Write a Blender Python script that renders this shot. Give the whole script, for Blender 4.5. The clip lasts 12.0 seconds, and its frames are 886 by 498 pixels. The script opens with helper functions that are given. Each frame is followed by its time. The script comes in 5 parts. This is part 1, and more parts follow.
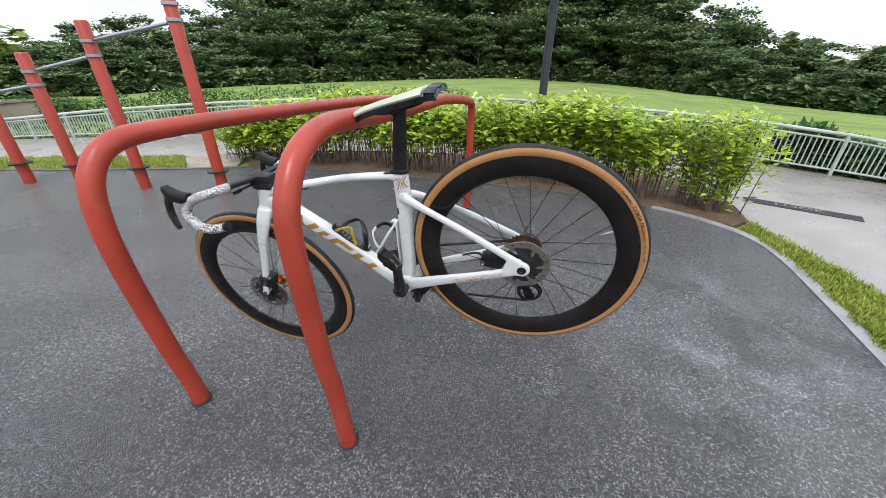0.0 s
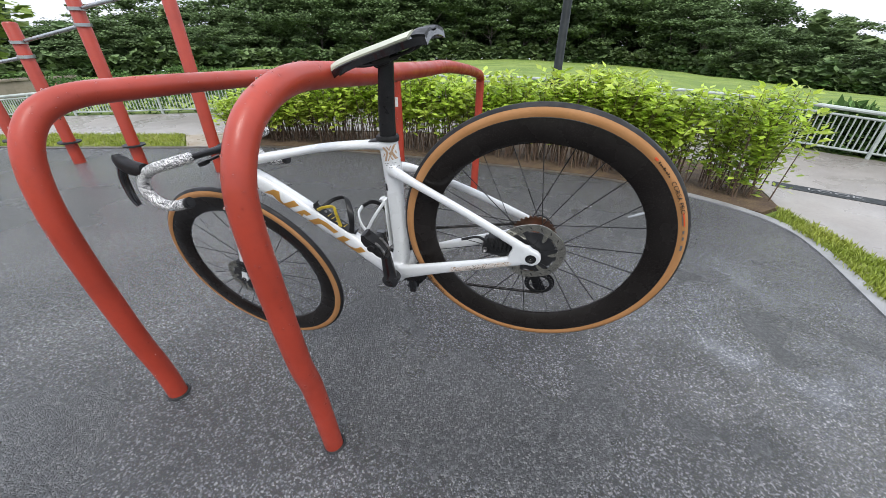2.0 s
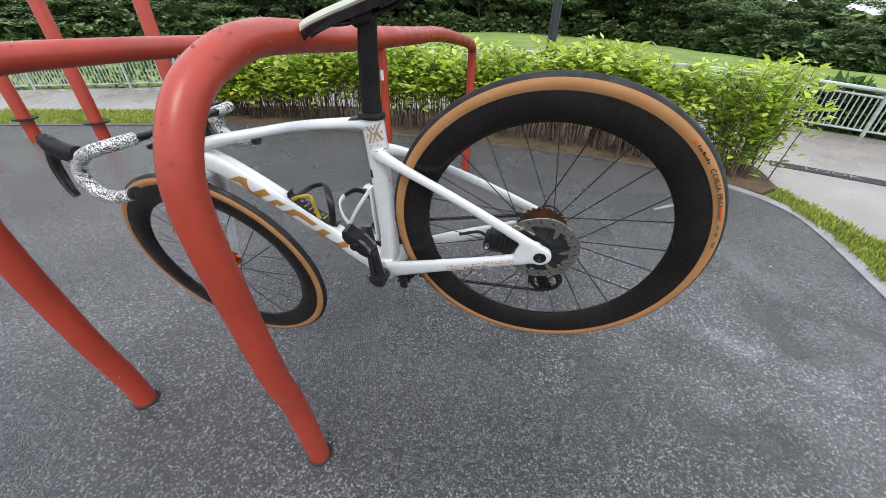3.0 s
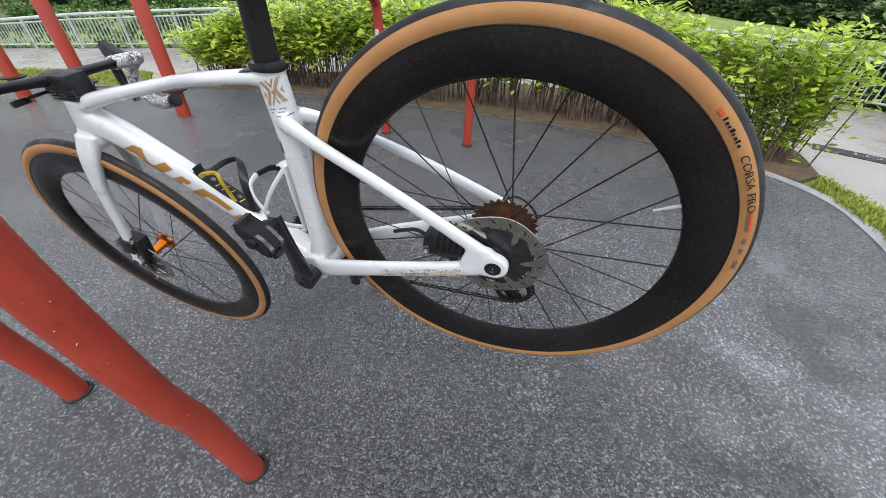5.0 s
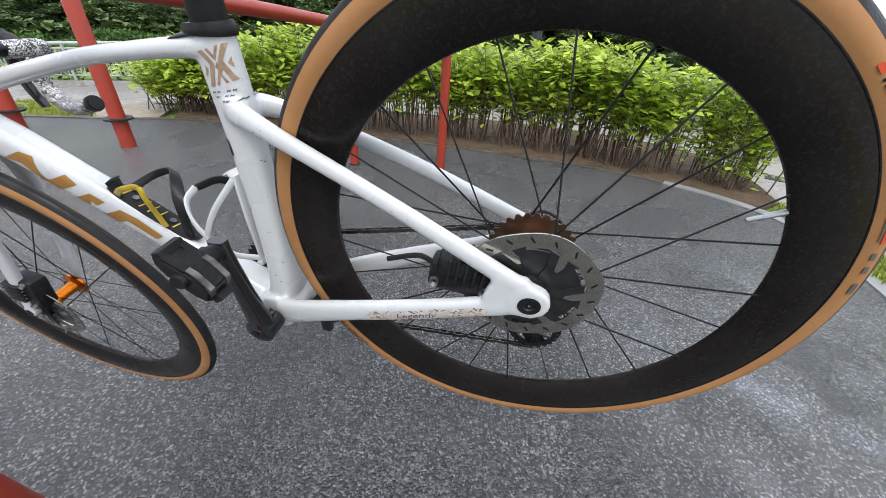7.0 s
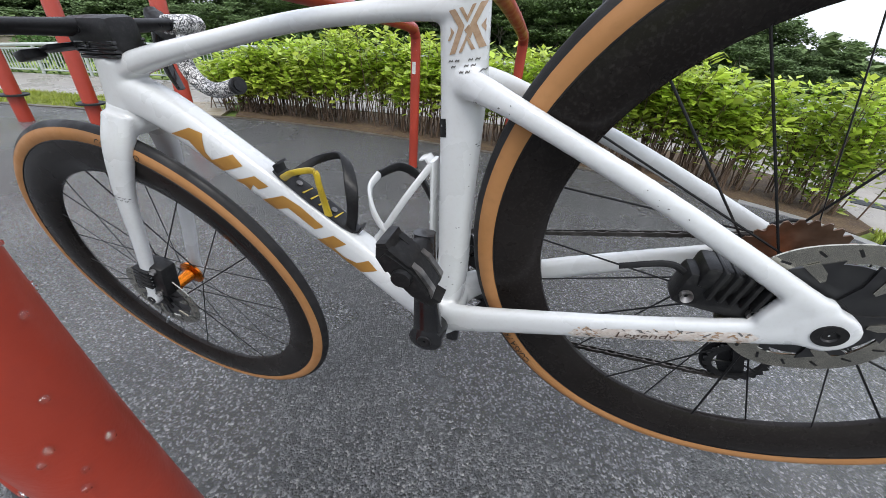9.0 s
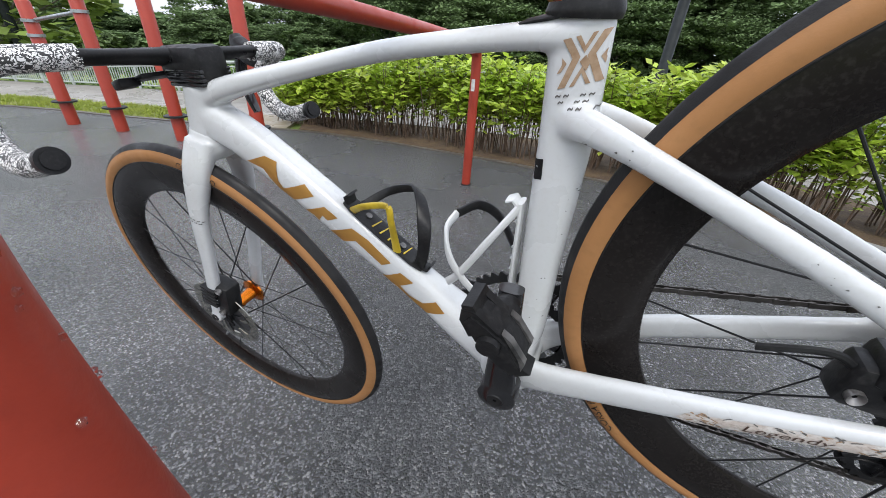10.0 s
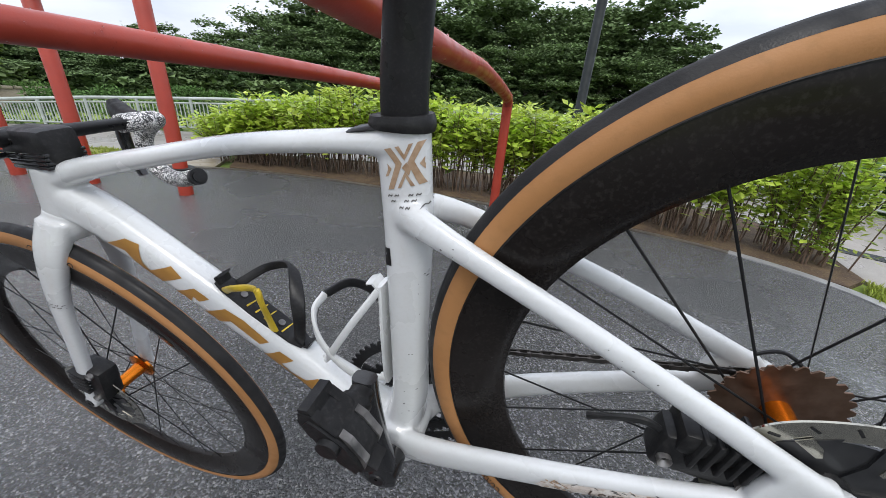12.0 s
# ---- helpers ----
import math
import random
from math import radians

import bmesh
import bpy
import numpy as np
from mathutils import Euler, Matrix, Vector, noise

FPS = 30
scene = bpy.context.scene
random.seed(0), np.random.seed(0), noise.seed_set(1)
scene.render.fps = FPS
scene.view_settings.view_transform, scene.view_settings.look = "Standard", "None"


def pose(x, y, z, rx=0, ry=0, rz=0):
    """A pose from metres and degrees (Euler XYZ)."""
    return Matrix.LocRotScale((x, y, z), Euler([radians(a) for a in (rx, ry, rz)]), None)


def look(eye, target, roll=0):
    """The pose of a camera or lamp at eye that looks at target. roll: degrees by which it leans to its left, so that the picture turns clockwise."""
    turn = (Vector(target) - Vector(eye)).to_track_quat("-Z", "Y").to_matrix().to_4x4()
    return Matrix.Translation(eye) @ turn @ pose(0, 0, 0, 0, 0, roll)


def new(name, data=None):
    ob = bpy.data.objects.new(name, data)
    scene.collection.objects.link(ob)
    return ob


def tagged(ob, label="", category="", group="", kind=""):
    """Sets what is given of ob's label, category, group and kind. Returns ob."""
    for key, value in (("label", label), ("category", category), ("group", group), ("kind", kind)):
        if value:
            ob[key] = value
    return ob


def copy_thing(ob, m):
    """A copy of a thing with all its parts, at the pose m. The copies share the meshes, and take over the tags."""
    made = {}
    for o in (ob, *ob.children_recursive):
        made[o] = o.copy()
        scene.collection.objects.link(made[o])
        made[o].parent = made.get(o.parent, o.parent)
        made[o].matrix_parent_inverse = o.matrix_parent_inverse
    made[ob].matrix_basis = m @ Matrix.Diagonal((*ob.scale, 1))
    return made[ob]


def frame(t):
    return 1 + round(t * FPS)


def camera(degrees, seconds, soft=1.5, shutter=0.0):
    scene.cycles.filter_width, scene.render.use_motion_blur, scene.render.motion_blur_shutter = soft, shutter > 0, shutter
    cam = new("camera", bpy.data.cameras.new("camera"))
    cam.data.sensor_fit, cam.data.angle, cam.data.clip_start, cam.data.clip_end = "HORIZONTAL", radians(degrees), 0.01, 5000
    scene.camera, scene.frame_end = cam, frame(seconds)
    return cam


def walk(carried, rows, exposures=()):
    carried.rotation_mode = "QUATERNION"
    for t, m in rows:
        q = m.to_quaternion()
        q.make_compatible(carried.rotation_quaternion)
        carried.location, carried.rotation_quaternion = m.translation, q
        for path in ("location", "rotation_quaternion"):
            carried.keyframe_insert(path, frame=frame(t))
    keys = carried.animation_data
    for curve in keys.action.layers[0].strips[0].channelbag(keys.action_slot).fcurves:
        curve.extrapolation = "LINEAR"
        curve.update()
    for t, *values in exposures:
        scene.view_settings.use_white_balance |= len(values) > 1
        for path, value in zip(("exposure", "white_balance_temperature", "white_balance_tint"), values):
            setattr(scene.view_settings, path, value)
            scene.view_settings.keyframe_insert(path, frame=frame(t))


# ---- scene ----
cam = camera(100.7, 12.0, soft=0.75)
# seconds, eye x y z, yaw to the left, pitch, roll
ROWS = [
    (0, 0.5225, -0.7324, 1.2442, 13.65, -28.48, 0.44),
    (0.5, 0.5389, -0.7086, 1.2241, 15.37, -28.52, -0.33),
    (1, 0.5449, -0.6850, 1.2083, 15.92, -28.57, -0.39),
    (1.5, 0.5255, -0.6555, 1.2006, 15.46, -28.96, 0.21),
    (2, 0.5228, -0.5875, 1.1627, 15.25, -30.81, 0.40),
    (2.5, 0.4984, -0.5346, 1.1536, 14.20, -32.88, 0.82),
    (3, 0.4757, -0.4688, 1.1326, 13.13, -34.08, 1.04),
    (3.5, 0.4781, -0.4277, 1.1249, 10.95, -34.96, 1.68),
    (5.5, 0.5901, -0.1774, 1.0188, 17.00, -38.39, 1.53),
    (6, 0.5870, -0.1314, 0.9723, 13.44, -36.82, 2.55),
    (6.5, 0.5532, -0.1351, 0.9638, 10.25, -33.98, 3.12),
    (8.5, 0.2775, -0.1793, 0.9226, 10.35, -30.80, 4.55),
    (9, 0.2539, -0.1495, 0.9047, 14.24, -31.03, 4.57),
    (9.5, 0.2204, -0.1250, 0.9044, 18.46, -30.51, 4.24),
    (10, 0.1940, -0.1059, 0.9130, 22.18, -29.69, 3.76),
    (10.5, 0.1962, -0.0845, 0.9358, 24.43, -29.04, 4.19),
    (11, 0.2182, -0.0665, 0.9766, 23.29, -27.02, 4.46),
    (11.5, 0.2333, -0.0625, 1.0032, 19.93, -25.64, 4.68),
    (12, 0.2746, -0.0577, 0.9747, 14.16, -24.97, 4.30),
]


def eye_pose(x, y, z, yaw, pitch, roll):
    a, b = radians(yaw), radians(pitch)
    ahead = Vector((-math.sin(a) * math.cos(b), math.cos(a) * math.cos(b), math.sin(b)))
    return look((x, y, z), Vector((x, y, z)) + ahead, roll)


# seconds, stops
EXPOSURES = [(0.0, 1.08), (3.5, 1.06), (6.0, 1.15), (8.5, 1.05), (10.5, 1.05), (11.5, 1.00), (12.0, 0.86)]
walk(cam, [(r[0], eye_pose(*r[1:])) for r in ROWS], EXPOSURES)

# ---- light: bright overcast sky ----
world = bpy.data.worlds.new("overcast_sky")
scene.world = world
world.use_nodes = True
wn, wl = world.node_tree.nodes, world.node_tree.links
wn.clear()
w_out, w_bg = wn.new("ShaderNodeOutputWorld"), wn.new("ShaderNodeBackground")
w_sky = wn.new("ShaderNodeTexSky")
w_sky.sky_type, w_sky.sun_disc = "NISHITA", False
w_sky.sun_elevation, w_sky.sun_rotation = radians(58), radians(200)
w_co, w_map = wn.new("ShaderNodeTexCoord"), wn.new("ShaderNodeMapping")
w_map.inputs["Scale"].default_value = (1.0, 1.0, 3.2)
w_noise, w_ramp = wn.new("ShaderNodeTexNoise"), wn.new("ShaderNodeValToRGB")
w_noise.inputs["Scale"].default_value, w_noise.inputs["Detail"].default_value = 3.4, 7.0
w_ramp.color_ramp.elements[0].position, w_ramp.color_ramp.elements[0].color = 0.32, (5.5, 6.0, 7.3, 1)
w_ramp.color_ramp.elements[1].position, w_ramp.color_ramp.elements[1].color = 0.68, (8.5, 8.9, 9.8, 1)
w_mix = wn.new("ShaderNodeMix")
w_mix.data_type = "RGBA"
w_mix.inputs[0].default_value = 0.88
wl.new(w_co.outputs["Generated"], w_map.inputs["Vector"])
wl.new(w_map.outputs[0], w_noise.inputs["Vector"])
wl.new(w_noise.outputs["Fac"], w_ramp.inputs[0])
wl.new(w_sky.outputs[0], w_mix.inputs[6])
wl.new(w_ramp.outputs[0], w_mix.inputs[7])
wl.new(w_mix.outputs[2], w_bg.inputs["Color"])
wl.new(w_bg.outputs[0], w_out.inputs["Surface"])
# an overcast sky is brighter overhead than at the horizon
w_sep, w_rise = wn.new("ShaderNodeSeparateXYZ"), wn.new("ShaderNodeMapRange")
for key, val in (("From Min", 0.0), ("From Max", 0.65), ("To Min", 0.068), ("To Max", 0.122)):
    w_rise.inputs[key].default_value = val
wl.new(w_co.outputs["Generated"], w_sep.inputs[0])
wl.new(w_sep.outputs["Z"], w_rise.inputs["Value"])
wl.new(w_rise.outputs[0], w_bg.inputs["Strength"])

sun = new("sun", bpy.data.lights.new("sun", "SUN"))
sun.data.energy, sun.data.angle, sun.data.color = 1.1, radians(25), (1.0, 0.97, 0.92)
sun.matrix_world = look((0, 0, 30), (-6, 17, 0))


# ---- materials ----
def material(name, color, rough=0.5, metal=0.0, second=None, scale=8.0, mixpos=(0.35, 0.7), fine=None, fine_scale=180.0,
             fine_mix=0.35, bump=0.0, bump_scale=300.0, coat=0.0, rough_var=0.0, vary=0.0, spec=0.5, trans=0.0):
    """A procedural surface: two colours at a broad scale, a fine mottling, relief and gloss variation."""
    m = bpy.data.materials.new(name)
    m.use_nodes = True
    n, l = m.node_tree.nodes, m.node_tree.links
    b = n["Principled BSDF"]
    b.inputs["Roughness"].default_value, b.inputs["Metallic"].default_value = rough, metal
    b.inputs["Coat Weight"].default_value, b.inputs["Coat Roughness"].default_value = coat, 0.06
    b.inputs["Specular IOR Level"].default_value = spec
    co = n.new("ShaderNodeTexCoord")
    out = None

    def rgb(c):
        node = n.new("ShaderNodeRGB")
        node.outputs[0].default_value = (*c, 1)
        return node.outputs[0]

    def blend(fac, a, c):
        node = n.new("ShaderNodeMix")
        node.data_type = "RGBA"
        if fac is not None:
            l.new(fac, node.inputs[0])
        l.new(a, node.inputs[6])
        l.new(c, node.inputs[7])
        return node

    def tex(sc, detail=5.0):
        node = n.new("ShaderNodeTexNoise")
        node.inputs["Scale"].default_value, node.inputs["Detail"].default_value = sc, detail
        l.new(co.outputs["Object"], node.inputs["Vector"])
        return node.outputs["Fac"]

    def steps(fac, lo, hi):
        node = n.new("ShaderNodeMapRange")
        node.inputs["From Min"].default_value, node.inputs["From Max"].default_value = lo, hi
        l.new(fac, node.inputs["Value"])
        return node.outputs[0]

    out = rgb(color)
    if second:
        out = blend(steps(tex(scale), *mixpos), out, rgb(second)).outputs[2]
    if fine:
        k = steps(tex(fine_scale, 3.0), 0.5, 0.72)
        node = n.new("ShaderNodeMath")
        node.operation = "MULTIPLY"
        node.inputs[1].default_value = fine_mix
        l.new(k, node.inputs[0])
        out = blend(node.outputs[0], out, rgb(fine)).outputs[2]
    if vary:
        info, hsv = n.new("ShaderNodeNewGeometry"), n.new("ShaderNodeHueSaturation")
        l.new(info.outputs["Random Per Island"], hsv.inputs["Value"])
        rng = n.new("ShaderNodeMapRange")
        rng.inputs["To Min"].default_value, rng.inputs["To Max"].default_value = 1 - vary, 1 + vary
        l.new(info.outputs["Random Per Island"], rng.inputs["Value"])
        l.new(rng.outputs[0], hsv.inputs["Value"])
        l.new(out, hsv.inputs["Color"])
        out = hsv.outputs[0]
    l.new(out, b.inputs["Base Color"])
    if rough_var:
        node = n.new("ShaderNodeMapRange")
        node.inputs["From Min"].default_value, node.inputs["From Max"].default_value = 0.35, 0.65
        node.inputs["To Min"].default_value, node.inputs["To Max"].default_value = max(rough - rough_var, 0.02), min(rough + rough_var, 1)
        l.new(tex(scale * 2.3), node.inputs["Value"])
        l.new(node.outputs[0], b.inputs["Roughness"])
    if bump:
        node = n.new("ShaderNodeBump")
        node.inputs["Strength"].default_value, node.inputs["Distance"].default_value = bump, 0.6 / bump_scale
        l.new(tex(bump_scale, 4.0), node.inputs["Height"])
        l.new(node.outputs[0], b.inputs["Normal"])
    if trans:
        b.inputs["Subsurface Weight"].default_value = 0.0
        t, mix = n.new("ShaderNodeBsdfTranslucent"), n.new("ShaderNodeMixShader")
        mix.inputs[0].default_value = trans
        l.new(out, t.inputs["Color"])
        l.new(b.outputs[0], mix.inputs[1])
        l.new(t.outputs[0], mix.inputs[2])
        l.new(mix.outputs[0], n["Material Output"].inputs["Surface"])
    return m


def wet_asphalt():
    """Dark coated aggregate, soaked: grains of grey and pale stone in black binder, with pools that mirror the sky."""
    m = bpy.data.materials.new("wet_asphalt")
    m.use_nodes = True
    n, l = m.node_tree.nodes, m.node_tree.links
    b = n["Principled BSDF"]
    co = n.new("ShaderNodeTexCoord")

    def noise_at(scale, detail=5.0):
        node = n.new("ShaderNodeTexNoise")
        node.inputs["Scale"].default_value, node.inputs["Detail"].default_value = scale, detail
        l.new(co.outputs["Object"], node.inputs["Vector"])
        return node.outputs["Fac"]

    def span(value, lo, hi, to_lo, to_hi):
        node = n.new("ShaderNodeMapRange")
        for key, v in (("From Min", lo), ("From Max", hi), ("To Min", to_lo), ("To Max", to_hi)):
            node.inputs[key].default_value = v
        l.new(value, node.inputs["Value"])
        return node.outputs[0]

    def maths(op, a, c):
        node = n.new("ShaderNodeMath")
        node.operation = op
        for k, v in enumerate((a, c)):
            if isinstance(v, float):
                node.inputs[k].default_value = v
            else:
                l.new(v, node.inputs[k])
        return node.outputs[0]

    vor = n.new("ShaderNodeTexVoronoi")
    vor.inputs["Scale"].default_value = 195.0
    l.new(co.outputs["Object"], vor.inputs["Vector"])
    ramp = n.new("ShaderNodeValToRGB")
    ramp.color_ramp.elements[0].color, ramp.color_ramp.elements[0].position = (0.005, 0.0052, 0.0056, 1), 0.0
    ramp.color_ramp.elements[1].color, ramp.color_ramp.elements[1].position = (0.22, 0.215, 0.20, 1), 1.0
    for p, c in ((0.38, 0.004), (0.54, 0.030), (0.75, 0.072), (0.93, 0.13)):
        e = ramp.color_ramp.elements.new(p)
        e.color = (c, c * 1.0, c * 1.02, 1)
    sep = n.new("ShaderNodeSeparateColor")
    l.new(vor.outputs["Color"], sep.inputs[0])
    l.new(sep.outputs[0], ramp.inputs[0])
    mix = n.new("ShaderNodeMix")
    mix.data_type, mix.blend_type = "RGBA", "MULTIPLY"
    mix.inputs[0].default_value = 1.0
    l.new(ramp.outputs[0], mix.inputs[6])
    l.new(span(noise_at(1.6, 6.0), 0.3, 0.7, 0.75, 1.2), mix.inputs[7])
    l.new(mix.outputs[2], b.inputs["Base Color"])
    # standing water: broad damp film, and a shallow pool near the edge of the pad
    film = span(noise_at(0.85), 0.36, 0.64, 0.10, 0.70)
    dist = n.new("ShaderNodeVectorMath")
    dist.operation = "DISTANCE"
    dist.inputs[1].default_value = (1.60, 1.05, 0.0)
    l.new(co.outputs["Object"], dist.inputs[0])
    pool = maths("MULTIPLY", span(dist.outputs["Value"], 0.35, 1.15, 1.0, 0.0), span(noise_at(3.4, 6.0), 0.38, 0.62, 0.0, 0.8))
    wet = maths("MAXIMUM", film, pool)
    l.new(maths("MULTIPLY", span(wet, 0.0, 1.0, 0.32, 0.16), span(pool, 0.0, 1.0, 1.0, 0.5)), b.inputs["Roughness"])
    bump = n.new("ShaderNodeBump")
    bump.inputs["Distance"].default_value = 0.0085
    l.new(maths("MULTIPLY", span(wet, 0.0, 1.0, 1.0, 0.62), span(pool, 0.0, 1.0, 1.0, 0.2)), bump.inputs["Strength"])
    fine = n.new("ShaderNodeTexVoronoi")
    fine.inputs["Scale"].default_value = 330.0
    l.new(co.outputs["Object"], fine.inputs["Vector"])
    l.new(maths("ADD", vor.outputs["Distance"], maths("MULTIPLY", fine.outputs["Distance"], 0.45)), bump.inputs["Height"])
    bump.invert = True
    l.new(bump.outputs[0], b.inputs["Normal"])
    b.inputs["Specular IOR Level"].default_value = 1.0
    l.new(span(wet, 0.0, 1.0, 0.35, 0.8), b.inputs["Coat Weight"])
    l.new(bump.outputs[0], b.inputs["Coat Normal"])
    b.inputs["Coat Roughness"].default_value = 0.10
    return m


def scribbled_tape():
    """White bar tape printed all over with thin black loops and letters too small to read."""
    m = bpy.data.materials.new("patterned_bar_tape")
    m.use_nodes = True
    n, l = m.node_tree.nodes, m.node_tree.links
    b = n["Principled BSDF"]
    co = n.new("ShaderNodeTexCoord")
    lines = []
    for scale, width in ((95.0, 0.035), (210.0, 0.05)):
        t = n.new("ShaderNodeTexNoise")
        t.inputs["Scale"].default_value, t.inputs["Detail"].default_value, t.inputs["Distortion"].default_value = scale, 1.5, 1.2
        l.new(co.outputs["Object"], t.inputs["Vector"])
        off = n.new("ShaderNodeMath")
        off.operation = "COMPARE"
        off.inputs[1].default_value, off.inputs[2].default_value = 0.5, width
        l.new(t.outputs["Fac"], off.inputs[0])
        lines.append(off.outputs[0])
    both = n.new("ShaderNodeMath")
    both.operation = "MAXIMUM"
    l.new(lines[0], both.inputs[0])
    l.new(lines[1], both.inputs[1])
    mix = n.new("ShaderNodeMix")
    mix.data_type = "RGBA"
    mix.inputs[6].default_value, mix.inputs[7].default_value = (0.74, 0.73, 0.71, 1), (0.03, 0.03, 0.03, 1)
    l.new(both.outputs[0], mix.inputs[0])
    l.new(mix.outputs[2], b.inputs["Base Color"])
    b.inputs["Roughness"].default_value = 0.5
    return m


ASPHALT = wet_asphalt()
PATH = material("wet_concrete_path", (0.28, 0.255, 0.225), 0.32, second=(0.19, 0.172, 0.150), scale=0.9, mixpos=(0.36, 0.66), fine=(0.16, 0.15, 0.14), fine_scale=60, fine_mix=0.4, bump=0.25, bump_scale=220, rough_var=0.16)
EDGING = material("concrete_edging", (0.26, 0.26, 0.26), 0.45, second=(0.17, 0.17, 0.165), scale=6, fine=(0.15, 0.15, 0.15), fine_scale=150, bump=0.3, rough_var=0.15)
DARK_EDGE = material("dark_wet_edging", (0.10, 0.085, 0.065), 0.5, second=(0.06, 0.05, 0.04), scale=5, fine=(0.03, 0.028, 0.022), fine_scale=90, bump=0.4, rough_var=0.15)
PAVER = material("brown_paving", (0.23, 0.17, 0.10), 0.4, second=(0.30, 0.26, 0.19), scale=3, fine=(0.10, 0.08, 0.05), fine_scale=80, bump=0.3, rough_var=0.15)
SOIL = material("soil_litter", (0.06, 0.035, 0.022), 0.9, second=(0.11, 0.07, 0.035), scale=9, fine=(0.16, 0.12, 0.05), fine_scale=70, fine_mix=0.6, bump=1.0, bump_scale=80)
TURF = material("turf_ground", (0.13, 0.16, 0.03), 0.9, second=(0.20, 0.20, 0.05), scale=2.0, fine=(0.04, 0.05, 0.015), fine_scale=45, fine_mix=0.6, bump=0.8, bump_scale=60)
FIELD = material("far_field_grass", (0.11, 0.175, 0.022), 0.9, second=(0.19, 0.25, 0.04), scale=0.35, mixpos=(0.38, 0.62), fine=(0.07, 0.11, 0.018), fine_scale=2.2, fine_mix=0.75, bump=0.8, bump_scale=3.0)
GRASS = material("grass_blades", (0.21, 0.27, 0.03), 0.6, second=(0.30, 0.33, 0.05), scale=3.0, vary=0.35, trans=0.3)
RED = material("red_paint", (0.34, 0.040, 0.020), 0.4, spec=0.4, second=(0.27, 0.032, 0.016), scale=7, fine=(0.24, 0.03, 0.018), fine_scale=90, fine_mix=0.3, bump=0.1, bump_scale=260, rough_var=0.12, coat=0.05)
STEEL = material("galvanised_steel", (0.42, 0.43, 0.44), 0.35, 0.9, second=(0.33, 0.34, 0.35), scale=14, rough_var=0.1)
FENCE = material("weathered_fence_paint", (0.42, 0.46, 0.42), 0.5, 0.0, second=(0.28, 0.31, 0.28), scale=5, rough_var=0.12)
LAMP = material("black_lamp_paint", (0.010, 0.013, 0.013), 0.55, spec=0.25, second=(0.02, 0.024, 0.024), scale=10, rough_var=0.1)
DROPS = material("water_drops", (0.95, 0.95, 0.95), 0.02, spec=0.5)
DROPS.node_tree.nodes["Principled BSDF"].inputs["Transmission Weight"].default_value = 1.0
DROPS.node_tree.nodes["Principled BSDF"].inputs["IOR"].default_value = 1.33
LEAF = material("hedge_leaf", (0.34, 0.47, 0.05), 0.4, second=(0.52, 0.58, 0.11), scale=2.2, vary=0.45, trans=0.4)
# darker copy of the leaf: shade inside the hedge, put into its colour
LEAF_SHADED = material("hedge_leaf_shaded", (0.17, 0.28, 0.03), 0.5, second=(0.24, 0.34, 0.05), scale=2.2, vary=0.4, trans=0.35)
TWIG = material("hedge_twig", (0.09, 0.055, 0.035), 0.8, second=(0.15, 0.10, 0.06), scale=20)
BARK = material("bark", (0.10, 0.085, 0.07), 0.9, second=(0.17, 0.15, 0.13), scale=1.2, bump=0.6, bump_scale=20)
CROWN = material("forest_leaf", (0.095, 0.150, 0.060), 0.8, spec=0.2, second=(0.160, 0.215, 0.085), scale=0.25, vary=0.5, trans=0.2)
SHRUB = material("shrub_leaf", (0.075, 0.14, 0.045), 0.9, spec=0.1, second=(0.09, 0.16, 0.04), scale=0.4, vary=0.5, trans=0.25)
STONE = material("old_wall_stone", (0.26, 0.22, 0.17), 0.8, second=(0.18, 0.15, 0.11), scale=2.5, fine=(0.1, 0.09, 0.06), fine_scale=12, bump=0.5, bump_scale=30)
WHITE = material("white_bike_paint", (0.55, 0.56, 0.56), 0.28, second=(0.50, 0.51, 0.50), scale=5, fine=(0.42, 0.40, 0.36), fine_scale=240, fine_mix=0.16, coat=0.5, rough_var=0.08, bump=0.02, bump_scale=200)
GOLD = material("gold_decal", (0.46, 0.235, 0.055), 0.32, 0.45, second=(0.40, 0.20, 0.045), scale=30)
BRONZE = material("bronze_decal", (0.30, 0.19, 0.11), 0.45, 0.2, second=(0.42, 0.30, 0.2), scale=160)
GREYINK = material("grey_decal", (0.10, 0.095, 0.09), 0.5)
CARBON = material("black_carbon", (0.006, 0.006, 0.0065), 0.4, spec=0.2, second=(0.014, 0.014, 0.015), scale=22, fine=(0.07, 0.066, 0.06), fine_scale=420, fine_mix=0.12, rough_var=0.14)
RIM = material("matt_carbon_rim", (0.007, 0.0055, 0.0048), 0.24, spec=0.18, second=(0.013, 0.011, 0.010), scale=7, fine=(0.10, 0.09, 0.08), fine_scale=320, fine_mix=0.10, rough_var=0.12)
RUBBER = material("tyre_rubber", (0.010, 0.010, 0.011), 0.55, spec=0.22, second=(0.028, 0.027, 0.026), scale=18, bump=0.3, bump_scale=500, rough_var=0.15)
TAN = material("tan_sidewall", (0.35, 0.170, 0.066), 0.6, spec=0.3, second=(0.31, 0.145, 0.050), scale=14, fine=(0.25, 0.13, 0.05), fine_scale=130, fine_mix=0.35, bump=0.2, bump_scale=700, rough_var=0.1)
BLACK = material("black_plastic", (0.005, 0.005, 0.0055), 0.42, spec=0.25, second=(0.014, 0.014, 0.014), scale=30, fine=(0.09, 0.085, 0.08), fine_scale=260, fine_mix=0.12, bump=0.15, bump_scale=600, rough_var=0.12)
